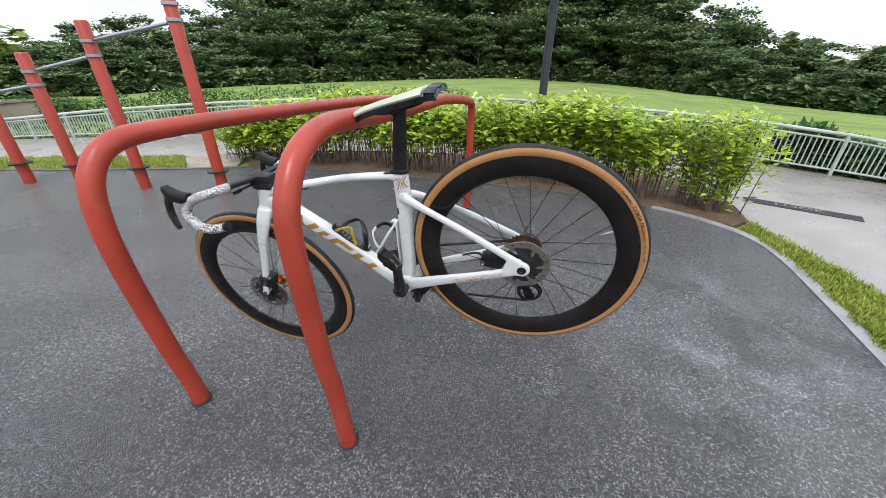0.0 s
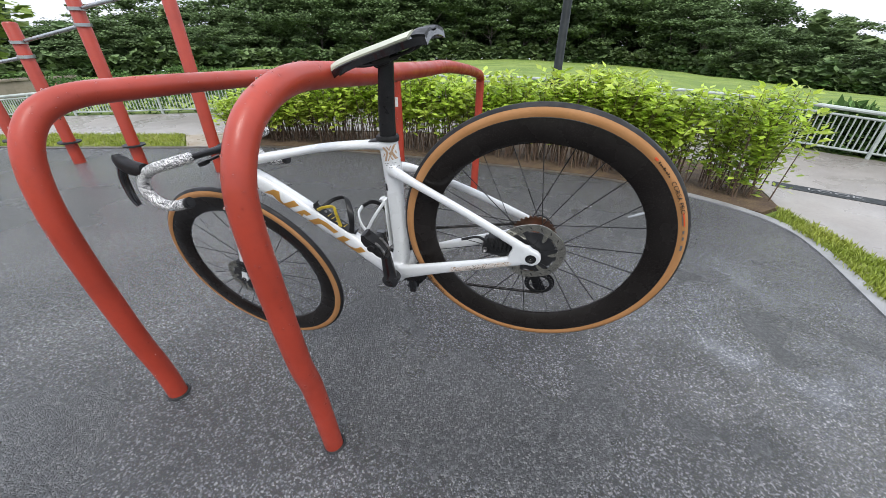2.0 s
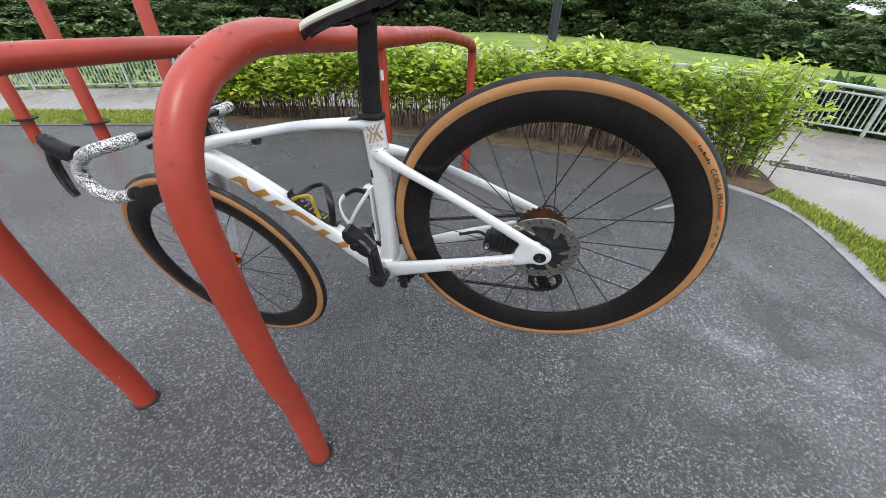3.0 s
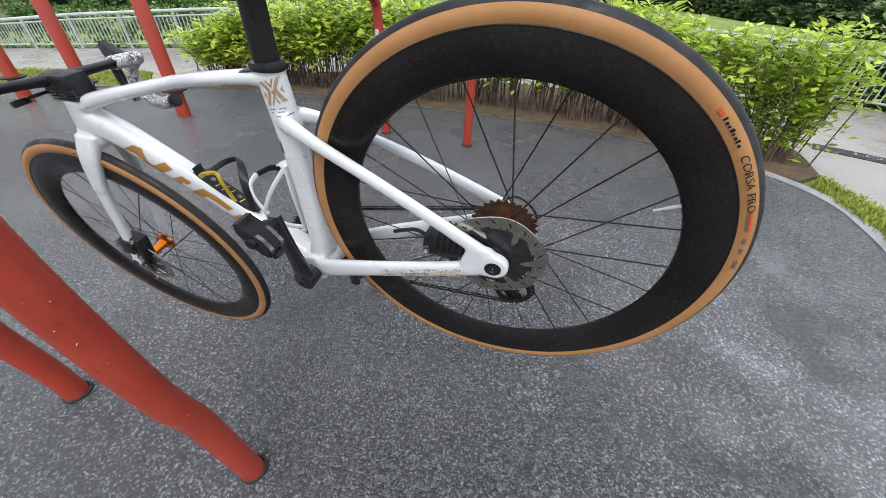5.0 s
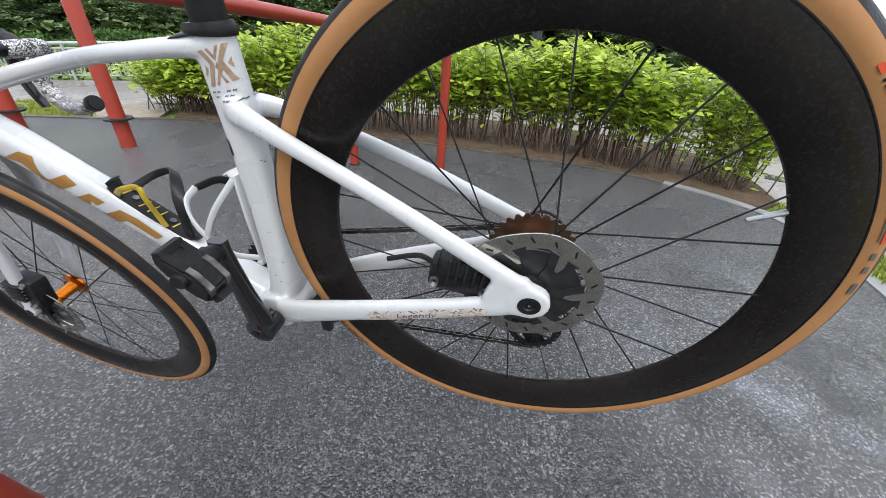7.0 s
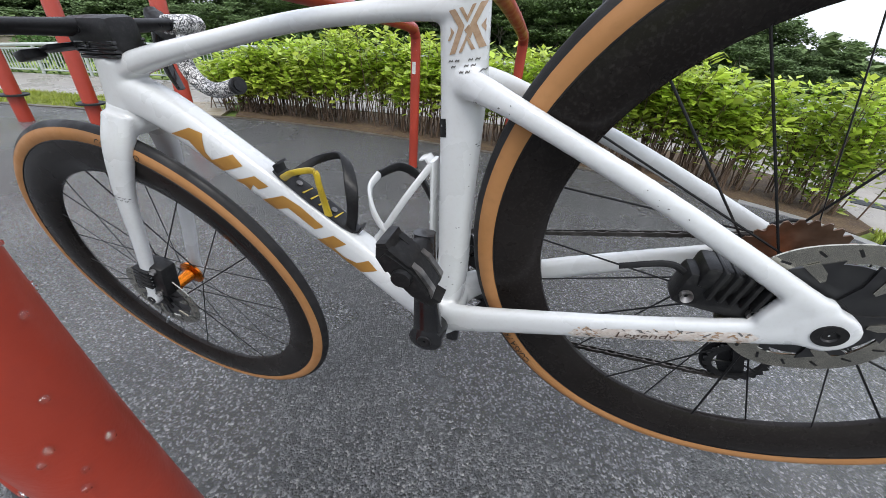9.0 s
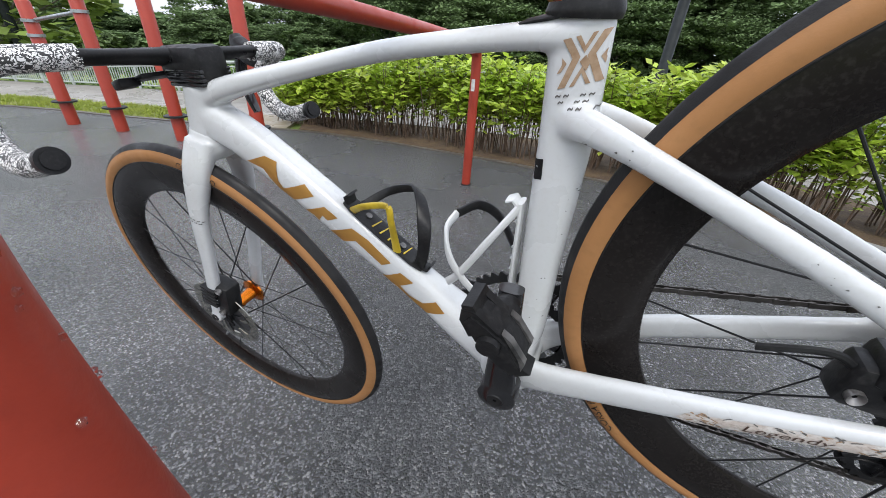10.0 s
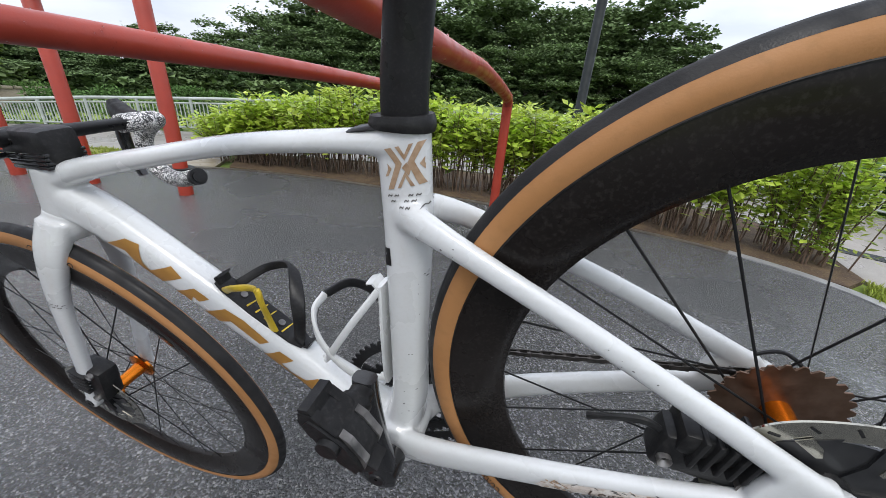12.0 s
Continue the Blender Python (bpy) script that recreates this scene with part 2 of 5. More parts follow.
GLOSSY = material("gloss_black", (0.006, 0.006, 0.007), 0.18, spec=0.35, second=(0.018, 0.018, 0.018), scale=20, coat=0.4, rough_var=0.06)
SCUFF = material("scuffed_metal", (0.24, 0.23, 0.22), 0.4, 0.8, second=(0.06, 0.06, 0.06), scale=60)
ROTOR = material("rotor_steel", (0.46, 0.44, 0.37), 0.16, 1.0, second=(0.36, 0.35, 0.30), scale=40, rough_var=0.08)
FIN = material("rotor_fins", (0.008, 0.008, 0.009), 0.3, 0.0, second=(0.02, 0.02, 0.02), scale=60)
COG = material("brown_cog_steel", (0.10, 0.058, 0.036), 0.4, 0.75, second=(0.18, 0.12, 0.085), scale=50, rough_var=0.12)
CHAIN = material("dark_chain", (0.055, 0.05, 0.045), 0.35, 0.8, second=(0.12, 0.11, 0.10), scale=90)
ORANGE = material("orange_anodised", (0.78, 0.22, 0.012), 0.22, 0.85, second=(0.60, 0.15, 0.01), scale=30)
TAPE = scribbled_tape()
PALE = material("pale_saddle_cover", (0.42, 0.43, 0.33), 0.5, second=(0.34, 0.35, 0.27), scale=20, bump=0.15, bump_scale=700)
YELLOW = material("yellow_cage_trim", (0.62, 0.44, 0.03), 0.35, 0.2, second=(0.34, 0.24, 0.02), scale=40)
RUSTRED = material("red_print", (0.60, 0.07, 0.02), 0.5)
BLUEGREY = material("far_wall_paint", (0.30, 0.32, 0.35), 0.7, second=(0.25, 0.27, 0.30), scale=0.3)
STREETLEAF = material("street_tree_leaf", (0.13, 0.19, 0.04), 0.6, spec=0.2, second=(0.22, 0.27, 0.06), scale=0.5, vary=0.5, trans=0.3)
STICKER = material("pale_sticker", (0.62, 0.62, 0.58), 0.5, second=(0.45, 0.44, 0.40), scale=40)
BANDPALE = material("pale_band_print", (0.50, 0.44, 0.39), 0.4, second=(0.60, 0.57, 0.53), scale=120, mixpos=(0.45, 0.6), fine=(0.25, 0.19, 0.15), fine_scale=420, fine_mix=0.5)
BROWNINK = material("brown_ink", (0.055, 0.032, 0.022), 0.45, second=(0.09, 0.055, 0.04), scale=90)
from mathutils.bvhtree import BVHTree


# ---- geometry helpers ----
def curve_points(ctrl, per=8):
    """A smooth line through control points (each any tuple of numbers)."""
    c = [np.array(p, float) for p in ctrl]
    c = [2 * c[0] - c[1], *c, 2 * c[-1] - c[-2]]
    out = []
    for i in range(1, len(c) - 2):
        for k in range(per):
            t = k / per
            a, b, d, e = c[i - 1], c[i], c[i + 1], c[i + 2]
            out.append(0.5 * (2 * b + (d - a) * t + (2 * a - 5 * b + 4 * d - e) * t * t + (3 * b - a - 3 * d + e) * t ** 3))
    out.append(c[-2])
    return out


def sweep(bm, line, side=(0, 1, 0), n=14, power=2.0, cap=True):
    """A tube along rows of x, y, z, half height, half width. side: the direction of its width."""
    pts = [Vector(p[:3]) for p in line]
    side = Vector(side)
    rings = []
    for i, p in enumerate(pts):
        t = (pts[min(i + 1, len(pts) - 1)] - pts[max(i - 1, 0)]).normalized()
        s = (side - t * side.dot(t))
        s = s.normalized() if s.length > 1e-4 else t.orthogonal().normalized()
        u = s.cross(t)
        ring = []
        for k in range(n):
            a = 2 * math.pi * k / n
            c, d = math.cos(a), math.sin(a)
            c, d = math.copysign(abs(c) ** (2 / power), c), math.copysign(abs(d) ** (2 / power), d)
            ring.append(bm.verts.new(p + u * (c * line[i][3]) + s * (d * line[i][4])))
        rings.append(ring)
    for a, b in zip(rings, rings[1:]):
        for k in range(n):
            bm.faces.new((a[k], a[(k + 1) % n], b[(k + 1) % n], b[k]))
    if cap:
        bm.faces.new(list(reversed(rings[0])))
        bm.faces.new(rings[-1])
    return bm


def tube(bm, pts, r, n=10, per=0, side=(0, 0, 1)):
    line = [(*p, r, r) for p in pts]
    return sweep(bm, curve_points(line, per) if per else line, side, n)


def box(bm, size, at=(0, 0, 0), bevel=0.0, turn=None):
    m = Matrix.Translation(at) @ (turn.to_4x4() if turn else Matrix()) @ Matrix.Diagonal((*size, 1))
    made = bmesh.ops.create_cube(bm, size=1.0, matrix=m)
    if bevel:
        edges = list({e for v in made["verts"] for e in v.link_edges})
        bmesh.ops.bevel(bm, geom=edges, offset=bevel, segments=2, affect="EDGES", profile=0.5)
    return bm


def lathe(bm, profile, n=64, axis_turn=None, at=(0, 0, 0), closed=True):
    """Rows of radius and offset along the axle (y), turned about it."""
    rings = []
    for k in range(n):
        a = 2 * math.pi * k / n
        ring = []
        for r, y in profile:
            p = Vector((r * math.cos(a), y, r * math.sin(a)))
            if axis_turn:
                p = axis_turn @ p
            ring.append(bm.verts.new(p + Vector(at)))
        rings.append(ring)
    m = len(profile)
    for k in range(n):
        a, b = rings[k], rings[(k + 1) % n]
        for j in range(m if closed else m - 1):
            bm.faces.new((a[j], b[j], b[(j + 1) % m], a[(j + 1) % m]))
    return bm


def plate(bm, outline, y0, y1, turn=None, at=(0, 0, 0)):
    """A flat piece with an outline in x, z, between two offsets y0 and y1."""
    def put(x, y, z):
        p = Vector((x, y, z))
        return bm.verts.new((turn @ p if turn else p) + Vector(at))
    a = [put(x, y0, z) for x, z in outline]
    b = [put(x, y1, z) for x, z in outline]
    fa, fb = bm.faces.new(a), bm.faces.new(list(reversed(b)))
    for k in range(len(a)):
        j = (k + 1) % len(a)
        bm.faces.new((a[j], a[k], b[k], b[j]))
    return bm


def mesh_of(name, bm, mat, smooth=True, angle=40):
    bmesh.ops.recalc_face_normals(bm, faces=bm.faces)
    me = bpy.data.meshes.new(name)
    bm.to_mesh(me)
    bm.free()
    if mat:
        me.materials.append(mat)
    if smooth:
        for p in me.polygons:
            p.use_smooth = True
        me.set_sharp_from_angle(angle=radians(angle))
    return me


def part(name, bm, mat, parent=None, label="", smooth=True, angle=40):
    ob = new(name, mesh_of(name, bm, mat, smooth, angle))
    if parent:
        ob.parent = parent
    if label:
        ob["label"] = label
    return ob


def thing(name, label, category, group="", kind="", at=None):
    ob = tagged(new(name), label, category, group, kind)
    if at is not None:
        ob.matrix_world = at
    return ob


def quads(name, verts, faces, mats, parent=None, index=None, smooth=False):
    me = bpy.data.meshes.new(name)
    me.from_pydata(verts, [], faces)
    for m in mats:
        me.materials.append(m)
    if index is not None:
        me.polygons.foreach_set("material_index", index)
    if smooth:
        me.polygons.foreach_set("use_smooth", [True] * len(me.polygons))
    me.update()
    ob = new(name, me)
    if parent:
        ob.parent = parent
    return ob


def lettering(text, size, mat_name="text"):
    """The vertices and faces of flat built-in lettering, in x and y, centred."""
    cu = bpy.data.curves.new(mat_name, "FONT")
    cu.body, cu.size, cu.align_x, cu.align_y, cu.resolution_u = text, size, "CENTER", "CENTER", 3
    ob = bpy.data.objects.new(mat_name, cu)
    me = bpy.data.meshes.new_from_object(ob)
    out = [v.co.copy() for v in me.vertices], [tuple(p.vertices) for p in me.polygons]
    bpy.data.objects.remove(ob)
    bpy.data.curves.remove(cu)
    bpy.data.meshes.remove(me)
    return out


# ---- the ground ----
# bearing from the start of the walk, distance, and the heights of the wood's foot and crest there
WOOD = [(-110, 52, -2.7, 1.2), (-75, 52, -2.7, 1.2), (-66, 52, -2.7, 1.1), (-62, 52, -2.7, 1.5), (-58, 53, -2.8, 2.3), (-54.5, 53, -3.0, 3.6), (-50, 55, -3.0, 3.8), (-45, 56, -3.0, 4.4),
        (-41, 57, -2.9, 5.4), (-39, 58, -2.9, 6.8), (-33, 59, -2.9, 9.0), (-20, 63, -2.8, 11.7), (-5, 67, -2.7, 13.2), (7.6, 68, -3.2, 13.0),
        (12, 66, -3.3, 9.9), (15, 63, -3.3, 8.1), (17.5, 60, -3.4, 6.1), (21, 58, -3.4, 4.0), (24, 56, -3.5, 3.2), (28, 55, -3.6, 2.6), (33, 53, -3.5, 2.2), (45, 50, -3.3, 1.7), (80, 50, -3.3, 1.4)]


def wood_at(deg):
    cols = list(zip(*WOOD))
    return [float(np.interp(deg, cols[0], c)) for c in cols[1:]]


def ground_height(x, y):
    r, deg = math.hypot(x - 0.52, y + 0.73), math.degrees(math.atan2(x - 0.52, y + 0.73))
    far, foot, _ = wood_at(deg)
    if abs(deg) > 110:
        foot *= max(0.0, 1 - (abs(deg) - 110) / 40)
    start = float(np.interp(deg, [-60, -40, 0, 25, 40], [10.5, 9.2, 8.4, 7.6, 8.0]))
    k = min(max((r - start) / (far - start), 0), 1)
    k = k ** 0.8 if k > 0 else 0
    if r > far and foot < 0:
        return -0.03 + foot + (foot - 1.15) * (r / far - 1)
    return -0.03 + foot * k


verts, faces = [(0.52, -0.73, -0.03)], []
RINGS = [2, 5, 6.5, 7.5, 8.5, 9.5, 10.5, 12, 14, 17, 21, 26, 32, 39, 47, 56, 66, 80, 110, 180, 400, 1200]
NA = 120
for r in RINGS:
    for k in range(NA):
        a = 2 * math.pi * k / NA
        x, y = 0.52 + r * math.sin(a), -0.73 + r * math.cos(a)
        verts.append((x, y, ground_height(x, y) + (0.12 * noise.noise((x * 0.12, y * 0.12, 0)) if r > 11 else 0)))
for k in range(NA):
    faces.append((0, 1 + (k + 1) % NA, 1 + k))
for j in range(len(RINGS) - 1):
    for k in range(NA):
        a, b = 1 + j * NA, 1 + (j + 1) * NA
        faces.append((a + k, a + (k + 1) % NA, b + (k + 1) % NA, b + k))
ground = quads("ground", verts, faces, [FIELD], smooth=True)
tagged(ground, "bright green grass field running out to the wood", "ground", kind="structure")


def slab(name, outline, z0, z1, mat, label, category):
    bm = bmesh.new()
    top = [bm.verts.new((x, y, z1)) for x, y in outline]
    low = [bm.verts.new((x, y, z0)) for x, y in outline]
    bm.faces.new(top)
    for k in range(len(top)):
        j = (k + 1) % len(top)
        bm.faces.new((top[k], low[k], low[j], top[j]))
    bmesh.ops.triangulate(bm, faces=[f for f in bm.faces if len(f.verts) > 4])
    ob = part(name, bm, mat, smooth=False)
    return tagged(ob, label, category, kind="structure")


PAD_EDGE = curve_points([(2.05, -6.0), (2.08, -1.5), (2.12, 0.2), (2.18, 1.0), (2.22, 1.5), (2.24, 1.9), (2.20, 2.2), (2.02, 2.45), (1.68, 2.68), (1.2, 2.85), (0.6, 2.95), (-0.2, 3.0), (-1.1, 3.02), (-1.9, 3.0), (-2.7, 2.88), (-3.38, 2.63), (-4.18, 2.38), (-4.83, 2.18), (-5.5, 2.0), (-7.2, 1.3), (-9.0, 0.0)], 6)
pad = slab("pavement", [tuple(p) for p in PAD_EDGE] + [(-9.0, -6.0)], -0.06, 0.0, ASPHALT, "wet dark coated-asphalt exercise pad", "pavement")
PATH_IN = curve_points([(2.95, -6.0), (2.8, -1.0), (2.62, 1.4), (2.56, 1.8), (2.46, 2.2), (2.36, 2.6), (2.38, 3.1), (2.2, 3.7), (1.5, 4.1), (0.3, 4.25), (-1.2, 4.15), (-2.6, 3.8), (-3.5, 3.4), (-3.9, 3.14), (-4.77, 2.87), (-5.42, 2.66), (-6.03, 2.43), (-8.0, 1.6), (-11.0, -0.3)], 5)
PATH_OUT = curve_points([(9.0, -6.0), (7.8, -1.0), (5.8, 2.6), (5.0, 3.5), (4.28, 4.16), (3.6, 4.58), (2.7, 5.15), (1.2, 5.75), (-0.5, 5.95), (-2.2, 5.6), (-3.4, 5.1), (-4.5, 4.55), (-5.63, 4.0), (-6.51, 3.61), (-7.38, 3.2), (-9.5, 2.1), (-13.0, -0.3)], 5)
path = slab("road", [tuple(p) for p in PATH_IN] + [tuple(p) for p in reversed(PATH_OUT)], -0.06, -0.008, PATH, "wet pale concrete footpath curving round the pad", "footpath")


def ribbon(name, line, wide, z0, z1, mat, label, category, shift=0.0):
    bm, rows = bmesh.new(), []
    for i, p in enumerate(line):
        d = Vector(line[min(i + 1, len(line) - 1)]) - Vector(line[max(i - 1, 0)])
        s = Vector((d.y, -d.x)).normalized()
        a, b = Vector(p) + s * shift, Vector(p) + s * (shift + wide)
        rows.append([bm.verts.new((*a, z0)), bm.verts.new((*a, z1)), bm.verts.new((*b, z1)), bm.verts.new((*b, z0))])
    for a, b in zip(rows, rows[1:]):
        for k in range(3):
            bm.faces.new((a[k], b[k], b[k + 1], a[k + 1]))
    return tagged(part(name, bm, mat, smooth=False), label, category, kind="structure")


right_edge = [p for p in PAD_EDGE if p[0] > 1.6]
ribbon("trim_edging", right_edge, 0.075, -0.05, 0.006, EDGING, "pale wet concrete edging strip of the pad", "edging", 0.002)
left_edge = [p for p in PAD_EDGE if -8.5 < p[0] < 1.66]
ribbon("trim_edging", left_edge, 0.05, -0.05, 0.008, DARK_EDGE, "dark wet concrete edging behind the pad", "edging", 0.002)
slab("pavement_crossing", [(-3.42, 2.69), (-2.92, 2.90), (-3.15, 3.35), (-3.5, 3.38), (-3.88, 3.11)], -0.05, -0.002, PAVER, "brown wet paved crossing beside the pad", "paving")
HEDGE_BED = [(2.16, 2.46), (2.34, 2.62), (2.36, 3.1), (2.15, 3.65), (1.45, 4.0), (0.3, 4.15), (-1.2, 4.05), (-2.5, 3.72), (-3.15, 3.5), (-2.8, 2.97), (-1.9, 3.08), (-1.1, 3.10), (-0.2, 3.08), (0.6, 3.03), (1.2, 2.93), (1.72, 2.75), (2.08, 2.51)]
slab("ground_bed", HEDGE_BED, -0.05, 0.004, SOIL, "dark soil bed with leaf litter under the hedge", "soil")
VERGE_R = [(2.22, 2.4), (2.32, 1.9), (2.30, 1.5), (2.26, 1.0), (2.20, 0.2), (2.16, -1.5), (2.13, -6.0), (2.95, -6.0), (2.79, -1.0), (2.61, 1.4), (2.55, 1.8), (2.45, 2.2), (2.34, 2.56)]
VERGE_L = [(-3.45, 2.68), (-4.18, 2.46), (-4.83, 2.26), (-5.5, 2.08), (-7.2, 1.38), (-9.0, 0.08), (-11.0, -0.3), (-8.0, 1.6), (-6.03, 2.42), (-5.42, 2.65), (-4.77, 2.86), (-3.9, 3.12)]
slab("ground_verge", VERGE_R, -0.05, 0.003, TURF, "turf verge between pad and footpath", "verge")
slab("ground_verge", VERGE_L, -0.05, 0.003, TURF, "turf verge beyond the pull-up bars", "verge")


def inside(x, y, poly):
    hit = False
    for (x0, y0), (x1, y1) in zip(poly, poly[1:] + poly[:1]):
        if (y0 > y) != (y1 > y) and x < (x1 - x0) * (y - y0) / (y1 - y0) + x0:
            hit = not hit
    return hit


def blades(name, poly, count, tall, label, seed, clump=7):
    """Grass: bent blades in clumps, all over an outline."""
    rnd = random.Random(seed)
    xs, ys = [p[0] for p in poly], [p[1] for p in poly]
    verts, faces = [], []
    while len(faces) < count * 2:
        cx, cy = rnd.uniform(min(xs), max(xs)), rnd.uniform(min(ys), max(ys))
        if not inside(cx, cy, poly):
            continue
        for _ in range(clump):
            x, y = cx + rnd.gauss(0, 0.018), cy + rnd.gauss(0, 0.018)
            a, h, w = rnd.uniform(0, 6.3), tall * rnd.uniform(0.45, 1.2), rnd.uniform(0.0022, 0.0045)
            dx, dy, bend = math.cos(a), math.sin(a), rnd.uniform(0.2, 0.9) * h
            n0 = len(verts)
            verts += [(x - dy * w, y + dx * w, 0), (x + dy * w, y - dx * w, 0), (x + dx * bend * 0.4 + dy * w * 0.7, y + dy * bend * 0.4 - dx * w * 0.7, h * 0.65), (x + dx * bend * 0.4 - dy * w * 0.7, y + dy * bend * 0.4 + dx * w * 0.7, h * 0.65), (x + dx * bend, y + dy * bend, h)]
            faces += [(n0, n0 + 1, n0 + 2, n0 + 3), (n0 + 3, n0 + 2, n0 + 4)]
    return tagged(quads(name, verts, faces, [GRASS]), label, "grass", kind="stuff")


blades("grass", [(2.22, 2.4), (2.32, 1.9), (2.30, 1.5), (2.26, 1.0), (2.20, 0.2), (2.70, 0.2), (2.61, 1.4), (2.55, 1.8), (2.45, 2.2), (2.34, 2.56)], 14000, 0.034, "short wet green grass on the verge", 3)
blades("grass", [p for p in VERGE_L if p[0] > -8.5], 12000, 0.036, "short yellow-green grass beyond the pull-up bars", 4)


# ---- red exercise bars ----
def bar_frame(name, ctrl, r, label, seed):
    """One bent tube with its feet in the pad."""
    ob = thing(name, label, "exercise bar", "parallel bars")
    part("bent_tube", tube(bmesh.new(), ctrl, r, 20, 10, (1, 0, 0)), RED, ob)
    rnd = random.Random(seed)
    line = curve_points(ctrl, 10)
    bm = bmesh.new()
    for _ in range(300):
        i = rnd.randrange(8, len(line) - 14)
        p, t = Vector(line[i]), (Vector(line[i + 1]) - Vector(line[i])).normalized()
        p = p.lerp(Vector(line[i + 1]), rnd.random())
        a = rnd.uniform(0, 6.28)
        u = Vector((1, 0, 0))
        nrm = u * math.cos(a) + t.cross(u) * math.sin(a)
        if nrm.z < -0.2 and rnd.random() < 0.6:
            continue
        s = rnd.uniform(0.0012, 0.0036)
        bmesh.ops.create_icosphere(bm, subdivisions=1, radius=s, matrix=Matrix.Translation(p + nrm * (r + s * 0.1)))
    tagged(part("water_drops", bm, DROPS, ob, "clear rain drops"), kind="stuff")
    for end in (line[0], line[-1]):
        bm = bmesh.new()
        lathe(bm, [(r + 0.001, -0.01), (r + 0.009, -0.01), (r + 0.006, 0.004), (r + 0.001, 0.006)], 24, Matrix.Rotation(radians(90), 3, "X"), (end[0], end[1], 0.002))
        part("foot_seal", bm, RUBBER, ob)
    return ob


bar_frame("parallel_bar", [(0.000, 0.000, -0.030), (0.004, -0.032, 0.300), (0.006, -0.058, 0.440), (0.010, -0.084, 0.690), (0.010, -0.093, 0.860), (0.010, -0.080, 0.944), (0.010, -0.037, 1.014), (0.010, 0.030, 1.055), (0.010, 0.120, 1.075), (0.010, 0.240, 1.072), (0.010, 0.520, 1.050), (0.010, 1.000, 1.025), (0.010, 1.330, 1.010), (0.010, 1.800, 0.960), (0.010, 2.150, 0.910), (0.010, 2.260, 0.880), (0.008, 2.300, 0.800), (0.004, 2.308, 0.400), (0.000, 2.308, -0.030)], 0.029, "red painted bent-tube dip bar wet with rain", 5)
bar_frame("parallel_bar", [(-0.656, 0.020, -0.030), (-0.656, 0.012, 0.120), (-0.656, -0.010, 0.310), (-0.656, -0.030, 0.570), (-0.656, -0.036, 0.760), (-0.656, -0.022, 0.885), (-0.656, 0.010, 0.955), (-0.656, 0.060, 0.995), (-0.656, 0.140, 1.013), (-0.656, 0.280, 1.012), (-0.656, 0.520, 1.003), (-0.656, 0.780, 0.990), (-0.656, 1.300, 0.962), (-0.656, 1.800, 0.930), (-0.656, 2.220, 0.897), (-0.656, 2.300, 0.865), (-0.656, 2.330, 0.780), (-0.656, 2.336, 0.400), (-0.656, 2.336, -0.030)], 0.031, "red painted bent-tube dip bar, second of the pair", 6)

# pull-up bars: four red posts, rising from one to the next, joined by steel rods
POSTS = [(-4.52, 1.823, 1.00), (-3.94, 1.923, 1.20), (-3.24, 2.011, 1.44), (-2.40, 2.116, 1.70)]
station = []
for i, (x, y, h) in enumerate(POSTS):
    ob = thing("pull_up_post", "red painted pull-up post with steel clamps, set in the pad", "exercise post", "pull-up posts", at=pose(x, y, 0))
    bm = bmesh.new()
    lathe(bm, [(0.002, -0.05), (0.050, -0.05), (0.050, h - 0.012), (0.040, h), (0.002, h + 0.002)], 20, Matrix.Rotation(radians(90), 3, "X"), closed=False)
    part("post_tube", bm, RED, ob)
    part("base_disc", lathe(bmesh.new(), [(0.050, 0.20), (0.092, 0.20), (0.092, 0.212), (0.050, 0.212)], 24, Matrix.Rotation(radians(90), 3, "X")), LAMP, ob, "dark round collar")
    for z in (h - 0.16, h - 0.27):
        part("clamp", lathe(bmesh.new(), [(0.0502, z), (0.060, z), (0.060, z + 0.024), (0.0502, z + 0.024)], 20, Matrix.Rotation(radians(90), 3, "X")), STEEL, ob, "galvanised ring clamp")
    station.append(ob)
for a, b, za, zb in ((0, 1, 0.85, 0.94), (1, 2, 1.05, 1.18), (2, 3, 1.29, 1.43)):
    A, Bp = Vector((*POSTS[a][:2], za)), Vector((*POSTS[b][:2], zb))
    d = (Bp - A).normalized()
    tagged(part("pull_up_bar", tube(bmesh.new(), [A + d * 0.066, Bp - d * 0.066], 0.014, 10), STEEL), "galvanised steel pull-up rod between red posts", "bar", "pull-up rods")


